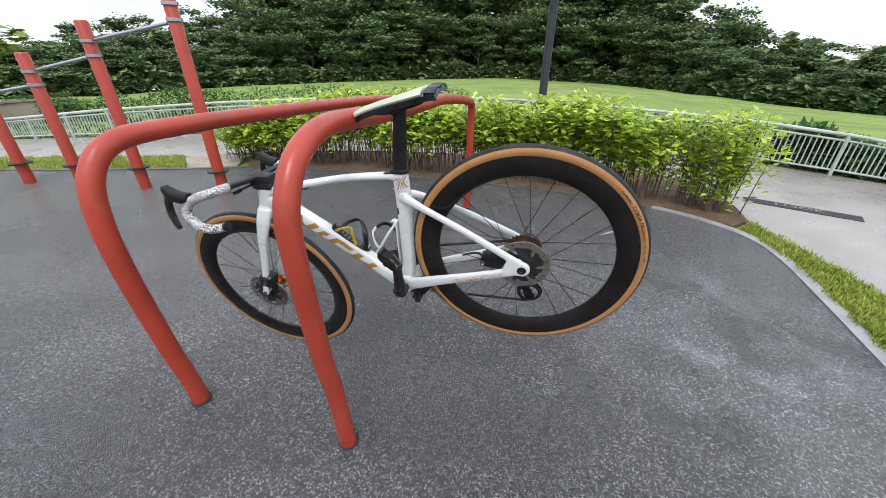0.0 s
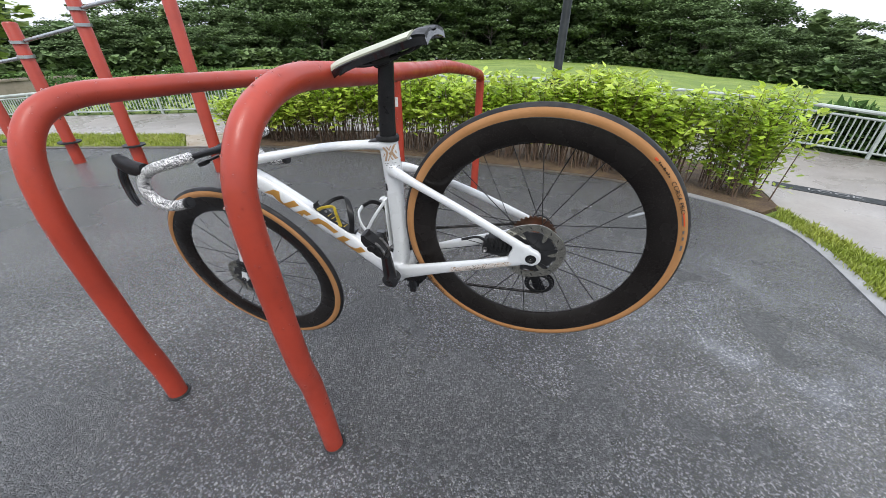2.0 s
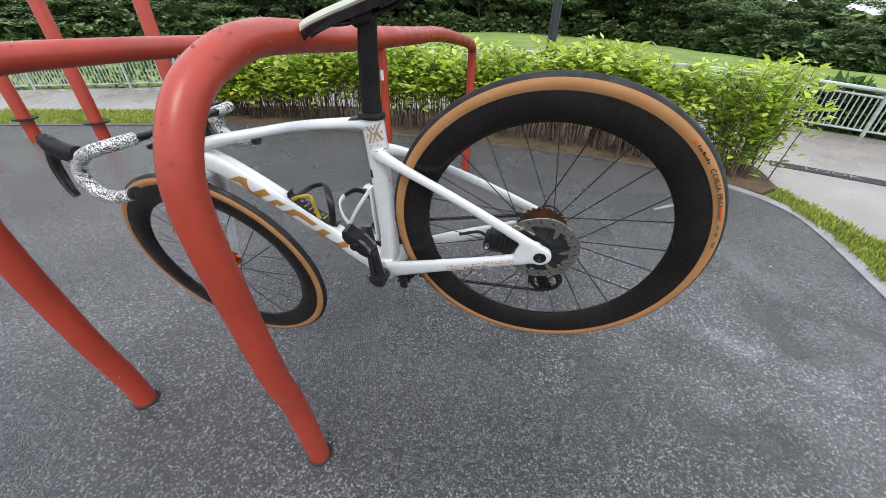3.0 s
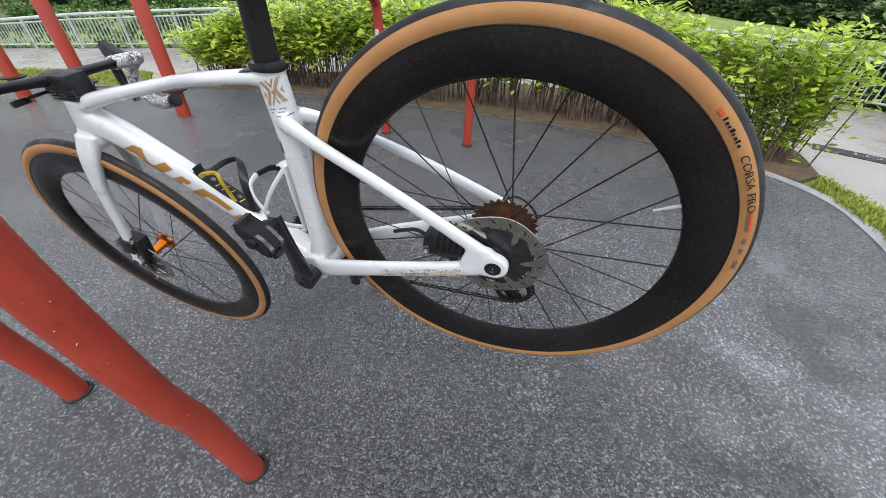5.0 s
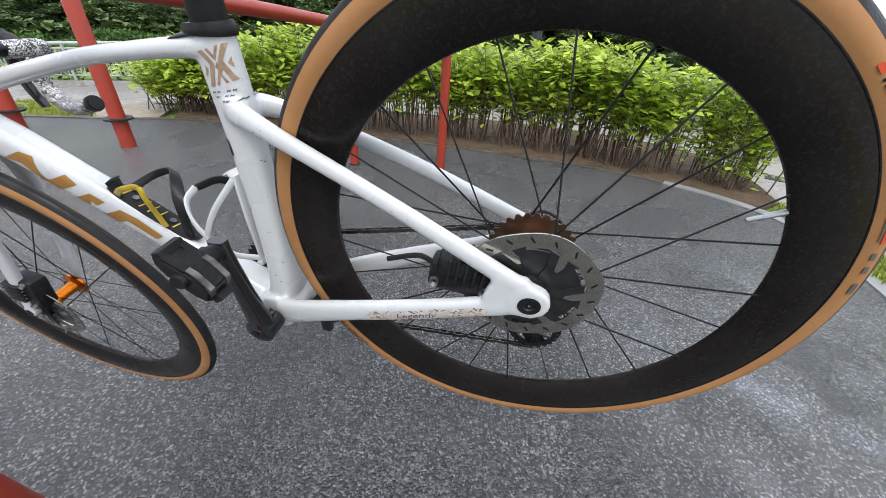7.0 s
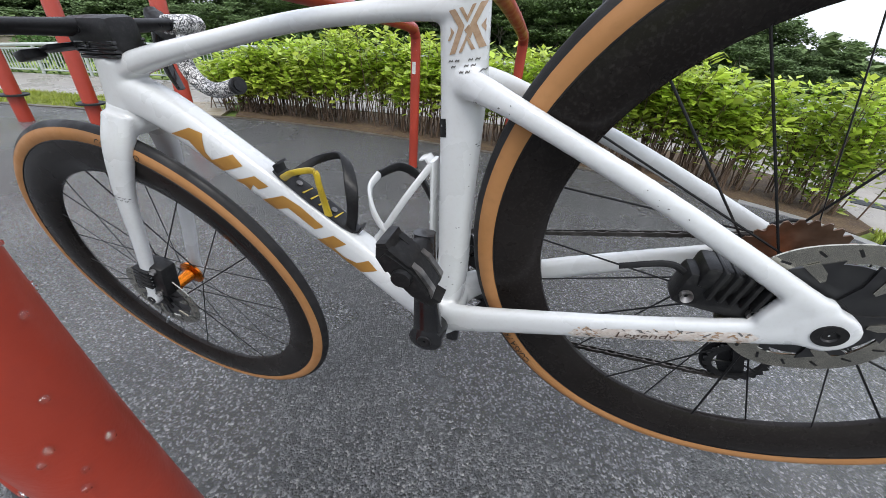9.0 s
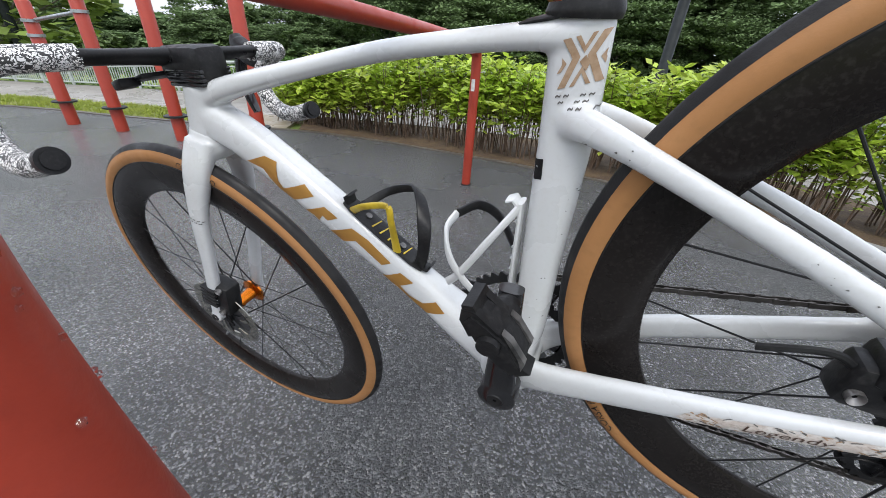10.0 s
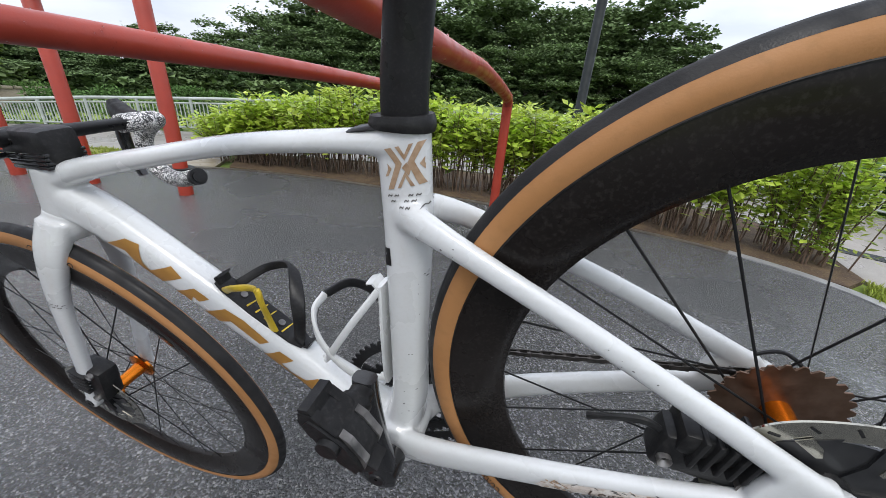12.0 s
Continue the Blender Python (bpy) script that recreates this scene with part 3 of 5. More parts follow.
# ---- fence along the footpath ----
def fence_run(line, label):
    ob = thing("fence", label, "fence")

    def height(x):
        return float(np.interp(x, [-7.4, -5.9, -4.5, -2.9, 0.0, 3.3, 3.95, 4.5], [0.27, 0.40, 0.47, 0.51, 0.52, 0.48, 0.44, 0.37]))

    for k, r in ((1.0, 0.020), (0.86, 0.012), (0.12, 0.012)):
        part("rail", tube(bmesh.new(), [(p[0], p[1], height(p[0]) * k) for p in line], r, 8), FENCE, ob)
    dist, slats = 0.0, []
    for a, b in zip(line, line[1:]):
        a, b = Vector(a), Vector(b)
        seg = (b - a).length
        while dist < seg:
            slats.append(a.lerp(b, dist / seg))
            dist += 0.11 * height(a.x)
        dist -= seg
    bm = bmesh.new()
    tube(bm, [(0, 0, 0.12), (0, 0, 0.86)], 0.0075, 6)
    slat_mesh = mesh_of("slat", bm, FENCE)
    bm = bmesh.new()
    tube(bm, [(0, 0, -0.05), (0, 0, 1.0)], 0.020, 8)
    post_mesh = mesh_of("post", bm, FENCE)
    for i, p in enumerate(slats):
        o = new("post" if i % 14 == 0 else "slat", post_mesh if i % 14 == 0 else slat_mesh)
        o.location, o.parent = (p.x, p.y, 0), ob
        o.scale = (1, 1, height(p.x))
    return ob


fence_run([tuple(p) for p in PATH_OUT if -9 < p[0] < -1.0], "grey painted tubular fence with vertical bars behind the footpath")
fence_run([tuple(p) for p in PATH_OUT if -1.2 < p[0] < 8 and p[1] > 1], "grey painted tubular fence curving along the footpath")

# ---- lettered band across the footpath ----
slab("road_band", [(2.52, 3.17), (3.30, 2.86), (3.36, 2.99), (2.58, 3.30)], -0.02, -0.004, LAMP, "worn dark painted band across the footpath", "road marking")
v, f = lettering("LOOK", 0.17)
mark = quads("painted_word", [(2.94 + p.x * 0.72 + p.y * 0.24, 3.08 - p.x * 0.29 + p.y * 0.50, 0.0) for p in v], f, [EDGING])
tagged(mark, "worn pale painted word on a dark band", "road marking", kind="structure")

# ---- lamp post ----
lamp = thing("lamp_post", "black painted lamp post standing behind the hedge", "lamp post", at=pose(0.548, 4.488, 0))
bm = bmesh.new()
lathe(bm, [(0.002, 0.0), (0.085, 0.0), (0.085, 0.62), (0.074, 0.66), (0.050, 0.69), (0.046, 3.9), (0.002, 3.9)], 20, Matrix.Rotation(radians(90), 3, "X"), closed=False)
part("pole", bm, LAMP, lamp)
part("collar", lathe(bmesh.new(), [(0.05, 0.60), (0.096, 0.61), (0.096, 0.655), (0.05, 0.665)], 20, Matrix.Rotation(radians(90), 3, "X")), LAMP, lamp)
bm = bmesh.new()
lathe(bm, [(0.005, 3.85), (0.13, 3.88), (0.15, 3.92), (0.06, 4.02), (0.005, 4.03)], 24, Matrix.Rotation(radians(90), 3, "X"), closed=False)
part("lamp_head", bm, LAMP, lamp)


# ---- plants ----
def leaf(verts, faces, at, d, up, size, wide=0.5, fold=0.15):
    """One leaf: a pointed blade of four faces folded along its rib."""
    d, s = d.normalized(), d.cross(up)
    s = s.normalized() if s.length > 1e-5 else d.orthogonal().normalized()
    n = s.cross(d)
    k = len(verts)
    w = size * wide * 0.5
    verts += [tuple(at), tuple(at + d * size * 0.45 + s * w + n * w * fold), tuple(at + d * size), tuple(at + d * size * 0.45 - s * w + n * w * fold), tuple(at + d * size * 0.5)]
    faces += [(k, k + 1, k + 4), (k + 1, k + 2, k + 4), (k + 2, k + 3, k + 4), (k + 3, k, k + 4)]


def bush(name, at, tall, wide, deep, stems, leaves, label, seed, low=0.35, group="hedge bushes", size=0.055):
    """A shrub of many thin stems from the ground with pointed leaves towards their ends."""
    rnd = random.Random(seed)
    ob = thing(name, label, "bush", group, at=pose(*at))
    bm = bmesh.new()
    verts, faces, index = [], [], []
    for _ in range(stems):
        bx, by = rnd.uniform(-0.5, 0.5) * wide * 0.8, rnd.uniform(-0.5, 0.5) * deep * 0.6
        tx, ty = bx + rnd.gauss(0, 0.16) * wide, by + rnd.gauss(0, 0.22) * deep
        h = tall * rnd.uniform(0.62, 1.06)
        line = curve_points([(bx, by, -0.01, 0.0055, 0.0055), (bx * 0.6 + tx * 0.4 + rnd.gauss(0, 0.02), by * 0.6 + ty * 0.4, h * 0.5, 0.004, 0.004), (tx, ty, h, 0.0015, 0.0015)], 3)
        sweep(bm, line, (1, 0, 0), 5, cap=False)
        for _ in range(leaves):
            f = low + (1 - low) * rnd.random() ** 0.65
            i = min(int(f * (len(line) - 1)), len(line) - 2)
            p = Vector(line[i][:3]).lerp(Vector(line[i + 1][:3]), rnd.random())
            a = rnd.uniform(0, 6.28)
            out = Vector((math.cos(a), math.sin(a), rnd.uniform(-0.35, 0.75)))
            p = p + Vector((out.x, out.y, out.z * 0.4)) * rnd.uniform(0.0, 0.085)
            n0 = len(faces)
            leaf(verts, faces, p, out, Vector((rnd.gauss(0, 0.3), rnd.gauss(0, 0.3), 1)), size * rnd.uniform(0.6, 1.35), rnd.uniform(0.42, 0.62))
            # about a third of the lower leaves get the painted-in shade
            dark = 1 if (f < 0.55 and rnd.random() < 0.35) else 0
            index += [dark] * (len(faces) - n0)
    tagged(part("brushwood", bm, TWIG, ob), kind="stuff")
    tagged(quads("foliage", verts, faces, [LEAF, LEAF_SHADED], ob, index), kind="stuff")
    return ob


rnd = random.Random(11)
HEDGE = curve_points([(-3.1, 3.30, 0.42), (-2.65, 3.35, 0.62), (-2.1, 3.42, 0.74), (-1.3, 3.44, 0.79), (-0.5, 3.42, 0.79), (0.3, 3.38, 0.79), (1.0, 3.28, 0.79), (1.5, 3.12, 0.78)], 3)
for k, (x, y, tall) in enumerate(HEDGE):
    tall *= rnd.uniform(0.9, 1.06)
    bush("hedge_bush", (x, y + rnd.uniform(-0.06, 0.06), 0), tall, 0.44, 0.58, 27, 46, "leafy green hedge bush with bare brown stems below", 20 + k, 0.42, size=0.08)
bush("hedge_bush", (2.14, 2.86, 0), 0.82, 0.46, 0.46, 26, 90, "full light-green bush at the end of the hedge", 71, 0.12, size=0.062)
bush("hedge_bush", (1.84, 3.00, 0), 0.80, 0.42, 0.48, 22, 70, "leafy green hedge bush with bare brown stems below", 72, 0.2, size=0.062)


def crown_mesh(seed, count, flat, size):
    """Leaf sprays in uneven tiers round a few centres, with gaps between, in a unit crown."""
    rnd = random.Random(seed)
    verts, faces = [], []
    tiers = [(rnd.uniform(-0.38, 0.38), rnd.uniform(-0.38, 0.38), 0.30 + 0.66 * (i / 15) ** 0.8 * rnd.uniform(0.85, 1.05), rnd.uniform(0.14, 0.27)) for i in range(16)]
    for _ in range(count):
        cx, cy, cz, cr = tiers[rnd.randrange(16)]
        a, q = rnd.uniform(0, 6.28), rnd.random() ** 0.5
        p = Vector((cx + cr * q * math.cos(a), cy + cr * q * math.sin(a), cz + cr * flat * rnd.gauss(0, 0.45) * (1.1 - q * q)))
        b = rnd.uniform(0, 6.28)
        d = Vector((math.cos(b), math.sin(b), rnd.uniform(-0.5, 0.35))).normalized()
        s = d.cross(Vector((rnd.gauss(0, 0.5), rnd.gauss(0, 0.5), 1))).normalized()
        h = size * rnd.uniform(0.5, 1.4)
        n0 = len(verts)
        verts += [tuple(p - d * h * 0.5), tuple(p + s * h * 0.34), tuple(p + d * h * 0.5), tuple(p - s * h * 0.34)]
        faces.append((n0, n0 + 1, n0 + 2, n0 + 3))
    return verts, faces, tiers


def tree(name, label, category, seed, count, flat, size, leafmat, group, trunk=0.016):
    """A tree one metre high, to be scaled: tapered trunk, limbs to each tier and a gappy crown."""
    rnd = random.Random(seed)
    ob = thing(name, label, category, group)
    verts, faces, tiers = crown_mesh(seed, count, flat, size)
    bm = bmesh.new()
    sweep(bm, curve_points([(0, 0, -0.03, trunk, trunk), (0.01, 0.0, 0.25, trunk * 0.75, trunk * 0.75), (0.0, 0.01, 0.5, trunk * 0.5, trunk * 0.5)], 3), (1, 0, 0), 7)
    for cx, cy, cz, cr in tiers[::2]:
        z0 = rnd.uniform(0.2, 0.45)
        sweep(bm, curve_points([(0, 0, z0, trunk * 0.45, trunk * 0.45), (cx * 0.6, cy * 0.6, (z0 + cz) / 2 + 0.03, trunk * 0.3, trunk * 0.3), (cx, cy, cz - 0.01, trunk * 0.12, trunk * 0.12)], 3), (1, 0, 0), 5)
    part("trunk", bm, BARK, ob)
    quads("crown", verts, faces, [leafmat], ob)
    return ob


KINDS = [tree("forest_tree", "tall dark-green rain tree at the edge of the wood", "tree", 100 + i, 5200, 0.35 if i % 2 else 0.6, 0.05, CROWN, "trees of the wood") for i in range(5)]
rnd = random.Random(5)


def plant(kind, deg, dist, z, tall, wide):
    a = radians(deg)
    m = Matrix.Translation((0.52 + dist * math.sin(a), -0.73 + dist * math.cos(a), z)) @ Matrix.Rotation(rnd.uniform(0, 6.28), 4, "Z")
    o = copy_thing(kind, m)
    o.scale = (wide, wide, tall)
    return o


deg = -84.0
while deg < 66:
    far, foot, top = wood_at(deg)
    for row, (extra, part_h) in enumerate(((0, 0.62), (5, 0.82), (11, 1.0))):
        d = far + extra + rnd.uniform(-1.5, 1.5)
        dd = deg + rnd.uniform(-1.3, 1.3)
        _, f2, t2 = wood_at(dd)
        rise = (t2 - 1.1) / far * d + 1.1
        tall = max((rise - f2) * part_h * rnd.uniform(0.86, 1.04), 2.0)
        plant(KINDS[rnd.randrange(5)], dd, d, f2 - 0.1, tall, max(tall * rnd.uniform(0.75, 1.05), 5.0))
    deg += 2.9
for o in KINDS:
    a = radians(-95 - KINDS.index(o) * 6)
    o.matrix_basis = Matrix.Translation((0.52 + 55 * math.sin(a), -0.73 + 55 * math.cos(a), -2.7)) @ Matrix.Diagonal((6, 6, 5, 1))


def undergrowth(name, spans, count, size, tall, matl, label, seed, back=0.0):
    rnd = random.Random(seed)
    verts, faces = [], []
    for _ in range(count):
        dd = rnd.uniform(*spans)
        far, foot, top = wood_at(dd)
        d = far - 1.0 + back + rnd.uniform(-2.2, 2.0)
        a = radians(dd)
        lump = 0.55 + 0.9 * abs(noise.noise((dd * 0.45, 3.0, seed)))
        p = Vector((0.52 + d * math.sin(a), -0.73 + d * math.cos(a), foot + tall * lump * rnd.random() ** 0.7))
        b = rnd.uniform(0, 6.28)
        dv = Vector((math.cos(b), math.sin(b), rnd.uniform(-0.6, 0.6))).normalized()
        s = dv.cross(Vector((rnd.gauss(0, 0.6), rnd.gauss(0, 0.6), 1))).normalized()
        h = size * rnd.uniform(0.5, 1.5)
        n0 = len(verts)
        verts += [tuple(p - dv * h * 0.5), tuple(p + s * h * 0.4), tuple(p + dv * h * 0.5), tuple(p - s * h * 0.4)]
        faces.append((n0, n0 + 1, n0 + 2, n0 + 3))
    return tagged(quads(name, verts, faces, [matl]), label, "undergrowth", kind="stuff")


undergrowth("undergrowth", (-85, 60), 34000, 0.75, 3.0, CROWN, "dark dense undergrowth at the foot of the wood", 8)
undergrowth("undergrowth", (-85, 66), 24000, 1.2, 6.0, CROWN, "dark thicket deeper in the wood", 10, 8.0)
undergrowth("creepers", (2, 60), 12000, 0.55, 1.1, SHRUB, "blue-green creepers along the edge of the field", 9)


# ---- beyond the fence, past the pull-up bars: stone wall, clipped hedge, weeds, street tree ----
def leaf_mass(name, line, deep, count, size, matl, label, category, seed, ragged=0.15):
    """Small leaves filling a long low body with a flat top, denser at its faces."""
    rnd = random.Random(seed)
    verts, faces = [], []
    pts = curve_points(line, 5)
    for _ in range(count):
        i = rnd.randrange(len(pts) - 1)
        u = rnd.random()
        x, y, z0, z1 = (pts[i][k] * (1 - u) + pts[i + 1][k] * u for k in range(4))
        t = Vector((pts[i + 1][0] - pts[i][0], pts[i + 1][1] - pts[i][1], 0)).normalized()
        side = Vector((t.y, -t.x, 0))
        lump = 1 + ragged * noise.noise((x * 1.7, y * 1.7, seed))
        p = Vector((x, y, z0)) + side * rnd.uniform(-0.5, 0.5) * deep + Vector((0, 0, (z1 - z0) * lump * rnd.random() ** 0.6))
        d = Vector((rnd.gauss(0, 1), rnd.gauss(0, 1), rnd.gauss(0.2, 0.7))).normalized()
        leaf(verts, faces, p, d, Vector((rnd.gauss(0, 0.4), rnd.gauss(0, 0.4), 1)), size * rnd.uniform(0.6, 1.4), 0.5)
    return tagged(quads(name, verts, faces, [matl]), label, category, kind="stuff")


old_wall = thing("stone_wall", "old brown stone wall with a weathered coping beyond the fence", "wall")
wall_line = [(-11.8, 3.3), (-10.96, 5.37), (-10.7, 5.9), (-10.4, 6.35)]
rnd = random.Random(61)
for (x0, y0), (x1, y1) in zip(wall_line, wall_line[1:]):
    a, b = Vector((x0, y0, 0)), Vector((x1, y1, 0))
    turn = Matrix.Rotation(math.atan2(y1 - y0, x1 - x0), 3, "Z")
    mid, n = (a + b) / 2, (b - a).length
    part("wall_body", box(bmesh.new(), (n, 0.20, 0.80), (mid.x, mid.y, -0.26), 0.01, turn), STONE, old_wall)
    k = int(n / 0.2)
    for i in range(k):
        c = a.lerp(b, (i + 0.5) / k)
        part("coping_stone", box(bmesh.new(), (n / k - 0.012, 0.25, 0.05), (c.x, c.y, 0.166 + rnd.uniform(-0.008, 0.008)), 0.008, turn), STONE, old_wall)
leaf_mass("wall_creeper", [(-11.8, 3.3, 0.14, 0.28), (-10.96, 5.37, 0.14, 0.28), (-10.7, 5.9, 0.14, 0.26), (-10.4, 6.35, 0.14, 0.30)], 0.26, 1100, 0.05, SHRUB, "brownish creeper growing over the old wall", "creeper", 62)
leaf_mass("clipped_hedge", [(-9.6, 5.2, -0.5, 0.20), (-9.0, 5.7, -0.4, 0.28), (-8.0, 6.97, -0.4, 0.28), (-7.25, 7.75, -0.4, 0.28), (-4.9, 9.4, -0.4, 0.28), (-1.5, 10.6, -0.4, 0.24)], 0.6, 9000, 0.075, SHRUB, "low dark-green clipped hedge beyond the fence", "hedge", 63, 0.3)
leaf_mass("fence_weeds", [(-9.6, 2.2, -0.06, 0.16), (-7.4, 3.34, -0.05, 0.20), (-5.63, 4.14, -0.05, 0.28), (-4.5, 4.70, -0.05, 0.33), (-3.4, 5.24, -0.05, 0.36), (-2.2, 5.74, -0.05, 0.36), (-0.5, 6.10, -0.05, 0.36)], 0.24, 4200, 0.075, SHRUB, "wild ferny weeds growing along the fence", "weeds", 64, 0.6)
leaf_mass("fence_weeds", [(-0.4, 6.2, -0.08, 0.32), (1.3, 6.0, -0.08, 0.38), (2.85, 5.4, -0.08, 0.40), (3.75, 4.82, -0.08, 0.36), (4.5, 4.38, -0.08, 0.30), (6.0, 2.8, -0.08, 0.28)], 0.36, 8000, 0.11, SHRUB, "dark rank weeds behind the fence at the field's edge", "weeds", 65, 0.6)
street_tree = tree("street_tree", "broad leafy tree with light-green leaves beyond the path", "tree", 130, 2600, 0.7, 0.075, STREETLEAF, "")
street_tree.matrix_basis = Matrix.Translation((-15.9, 5.4, -1.6)) @ Matrix.Diagonal((5.0, 5.0, 4.8, 1))
pole_at = (-14.8, 5.6)
far_lamp = thing("street_lamp", "dark street lamp pole beside the leafy tree", "lamp post", at=pose(*pole_at, -1.2))
part("pole", lathe(bmesh.new(), [(0.002, 0.0), (0.12, 0.0), (0.10, 6.5), (0.002, 6.5)], 14, Matrix.Rotation(radians(90), 3, "X"), closed=False), LAMP, far_lamp)
part("lamp_arm", tube(bmesh.new(), [(0, 0, 6.45), (0.5, 0, 6.6), (1.1, 0, 6.62)], 0.05, 8, 5), LAMP, far_lamp)

# pale sticker on the second bar's far leg
part("sticker", plate(bmesh.new(), [(-0.668, 0.635), (-0.644, 0.635), (-0.644, 0.705), (-0.668, 0.705)], 2.3020, 2.3040), STICKER, bpy.data.objects["parallel_bar.001"], "pale weathered sticker")


# ---- the road bicycle, nose down, its saddle hung over the dip bar ----
# local axes: x forward from the rear axle, y to the bike's left, z up
BIKE_X, BIKE_Y, BIKE_Z = Vector((-0.9589, 0.0336, -0.2818)), Vector((-0.0097, -0.9967, -0.0858)), Vector((-0.2837, -0.0795, 0.9561))
bike_at = Matrix((BIKE_X, BIKE_Y, BIKE_Z)).transposed().to_4x4()
bike_at.translation = (0.5315, 0.2604, 0.6970)
bike_at = bike_at @ Matrix.Diagonal((1.042, 1.0, 0.965, 1))
bike = thing("road_bicycle", "white carbon road bicycle hung by its saddle over a red bar", "bicycle", at=bike_at)


def wheel(name, label, at, turn, hub_color, discs_y, valve_deg, drive):
    """A deep-rim wheel. Its rim is the part; tyre, hub, spokes, disc and valve are pieces of it."""
    bm = bmesh.new()
    lathe(bm, [(0.312, 0.0125), (0.300, 0.0142), (0.285, 0.0140), (0.266, 0.0100), (0.2555, 0.0035), (0.2545, 0.0), (0.2555, -0.0035), (0.266, -0.0100), (0.285, -0.0140), (0.300, -0.0142), (0.312, -0.0125), (0.309, 0.0)], 128)
    rim = part(name, bm, RIM, bike, label)
    rim.location = at
    rim.rotation_euler = turn
    rim.scale = (1 / 1.042, 1, 1 / 0.965)
    bm = bmesh.new()
    lathe(bm, [(0.3325, 0.0098), (0.3362, 0.0070), (0.3392, 0.0034), (0.3402, 0.0), (0.3392, -0.0034), (0.3362, -0.0070), (0.3325, -0.0098), (0.330, 0.0)], 128)
    part("tread", bm, RUBBER, rim, "black rubber tread")
    for s in (1, -1):
        bm = bmesh.new()
        lathe(bm, [(0.3330, 0.0093 * s), (0.3285, 0.0125 * s), (0.3235, 0.0140 * s), (0.3180, 0.0138 * s), (0.3135, 0.0124 * s), (0.3110, 0.0118 * s), (0.3120, 0.004 * s)], 128)
        part("sidewall", bm, TAN, rim, "tan tyre sidewall")
        bm = bmesh.new()
        lathe(bm, [(0.3133, 0.0124 * s), (0.3125, 0.0133 * s), (0.3115, 0.0131 * s), (0.3118, 0.012 * s)], 128)
        part("bead_line", bm, BLACK, rim)
    bm = bmesh.new()
    w = 0.048 if drive else 0.036
    lathe(bm, [(0.009, w), (0.013, w), (0.014, w * 0.86), (0.026, w * 0.84), (0.027, w * 0.72), (0.013, w * 0.60), (0.0115, 0), (0.013, -w * 0.60), (0.027, -w * 0.72), (0.026, -w * 0.84), (0.014, -w * 0.86), (0.013, -w), (0.009, -w)], 32)
    part("hub", bm, hub_color, rim, "orange anodised hub")
    bm = bmesh.new()
    tube(bm, [(0.0, 0, 0.0), (0.0, 0, 1.0)], 1.0, 6)
    spoke_mesh = mesh_of("spoke", bm, BLACK)
    for k in range(24):
        s = 1 if k % 2 else -1
        a = 2 * math.pi * k / 24
        off = 0.42 * (1 if (k // 2) % 2 else -1)
        p0 = Vector((0.024 * math.cos(a + off * 3.2), s * w * 0.78, 0.024 * math.sin(a + off * 3.2)))
        p1 = Vector((0.259 * math.cos(a), s * 0.003, 0.259 * math.sin(a)))
        o = new("spoke", spoke_mesh)
        o.parent = rim
        d = p1 - p0
        o.matrix_local = Matrix.Translation(p0) @ d.to_track_quat("Z", "Y").to_matrix().to_4x4() @ Matrix.Diagonal((0.0007, 0.0013, d.length, 1))
    # valve with a threaded stem
    a = radians(valve_deg)
    e = Vector((math.cos(a), 0, math.sin(a)))
    bm = bmesh.new()
    tube(bm, [e * 0.262, e * 0.236], 0.0031, 8, side=(0, 1, 0))
    tube(bm, [e * 0.236, e * 0.222], 0.0024, 8, side=(0, 1, 0))
    part("valve", bm, STEEL, rim, "pale metal valve stem")
    # disc: finned inner plate and slotted braking ring
    y = discs_y
    bm = bmesh.new()
    n, prof = 96, []
    rings = []
    for k in range(n):
        t = 2 * math.pi * k / n
        ro = 0.0795 + 0.0012 * math.cos(t * 6)
        ri = 0.0605 + 0.0018 * math.cos(t * 6)
        rings.append([bm.verts.new((r * math.cos(t), yy, r * math.sin(t))) for r, yy in ((ro, y + 0.0009), (ri, y + 0.0009), (ri, y - 0.0009), (ro, y - 0.0009))])
    for k in range(n):
        p, q = rings[k], rings[(k + 1) % n]
        for j in range(4):
            bm.faces.new((p[j], q[j], q[(j + 1) % 4], p[(j + 1) % 4]))
    disc = part("brake_disc", bm, ROTOR, rim, "bright steel disc rotor", angle=30)
    for k in range(6):
        t = 2 * math.pi * k / 6 + 0.3
        bm = bmesh.new()
        plate(bm, [(r * math.cos(t + u), r * math.sin(t + u)) for r, u in ((0.016, -0.35), (0.040, -0.22), (0.062, -0.34), (0.0625, 0.30), (0.040, 0.12), (0.016, 0.3))], y - 0.0014, y + 0.0014)
        part("disc_arm", bm, FIN, rim)
        bm = bmesh.new()
        plate(bm, [(r * math.cos(t + u), r * math.sin(t + u)) for r, u in ((0.040, 0.02), (0.0615, -0.16), (0.0625, 0.02), (0.050, 0.12), (0.040, 0.12))], y + 0.0015, y + 0.0022)
        part("disc_arm_face", bm, ROTOR, rim)
    bm = bmesh.new()
    lathe(bm, [(0.015, y - 0.0005), (0.057, y - 0.0005), (0.057, y - 0.0022), (0.015, y - 0.0022)], 48)
    part("heat_shield", bm, FIN, rim, "black finned inner disc")
    slot = bmesh.new()
    plate(slot, [(-0.004, -0.0011), (0.004, -0.0011), (0.004, 0.0011), (-0.004, 0.0011)], y + 0.00095, y + 0.0014)
    slot_mesh = mesh_of("disc_slot", slot, BLACK, False)
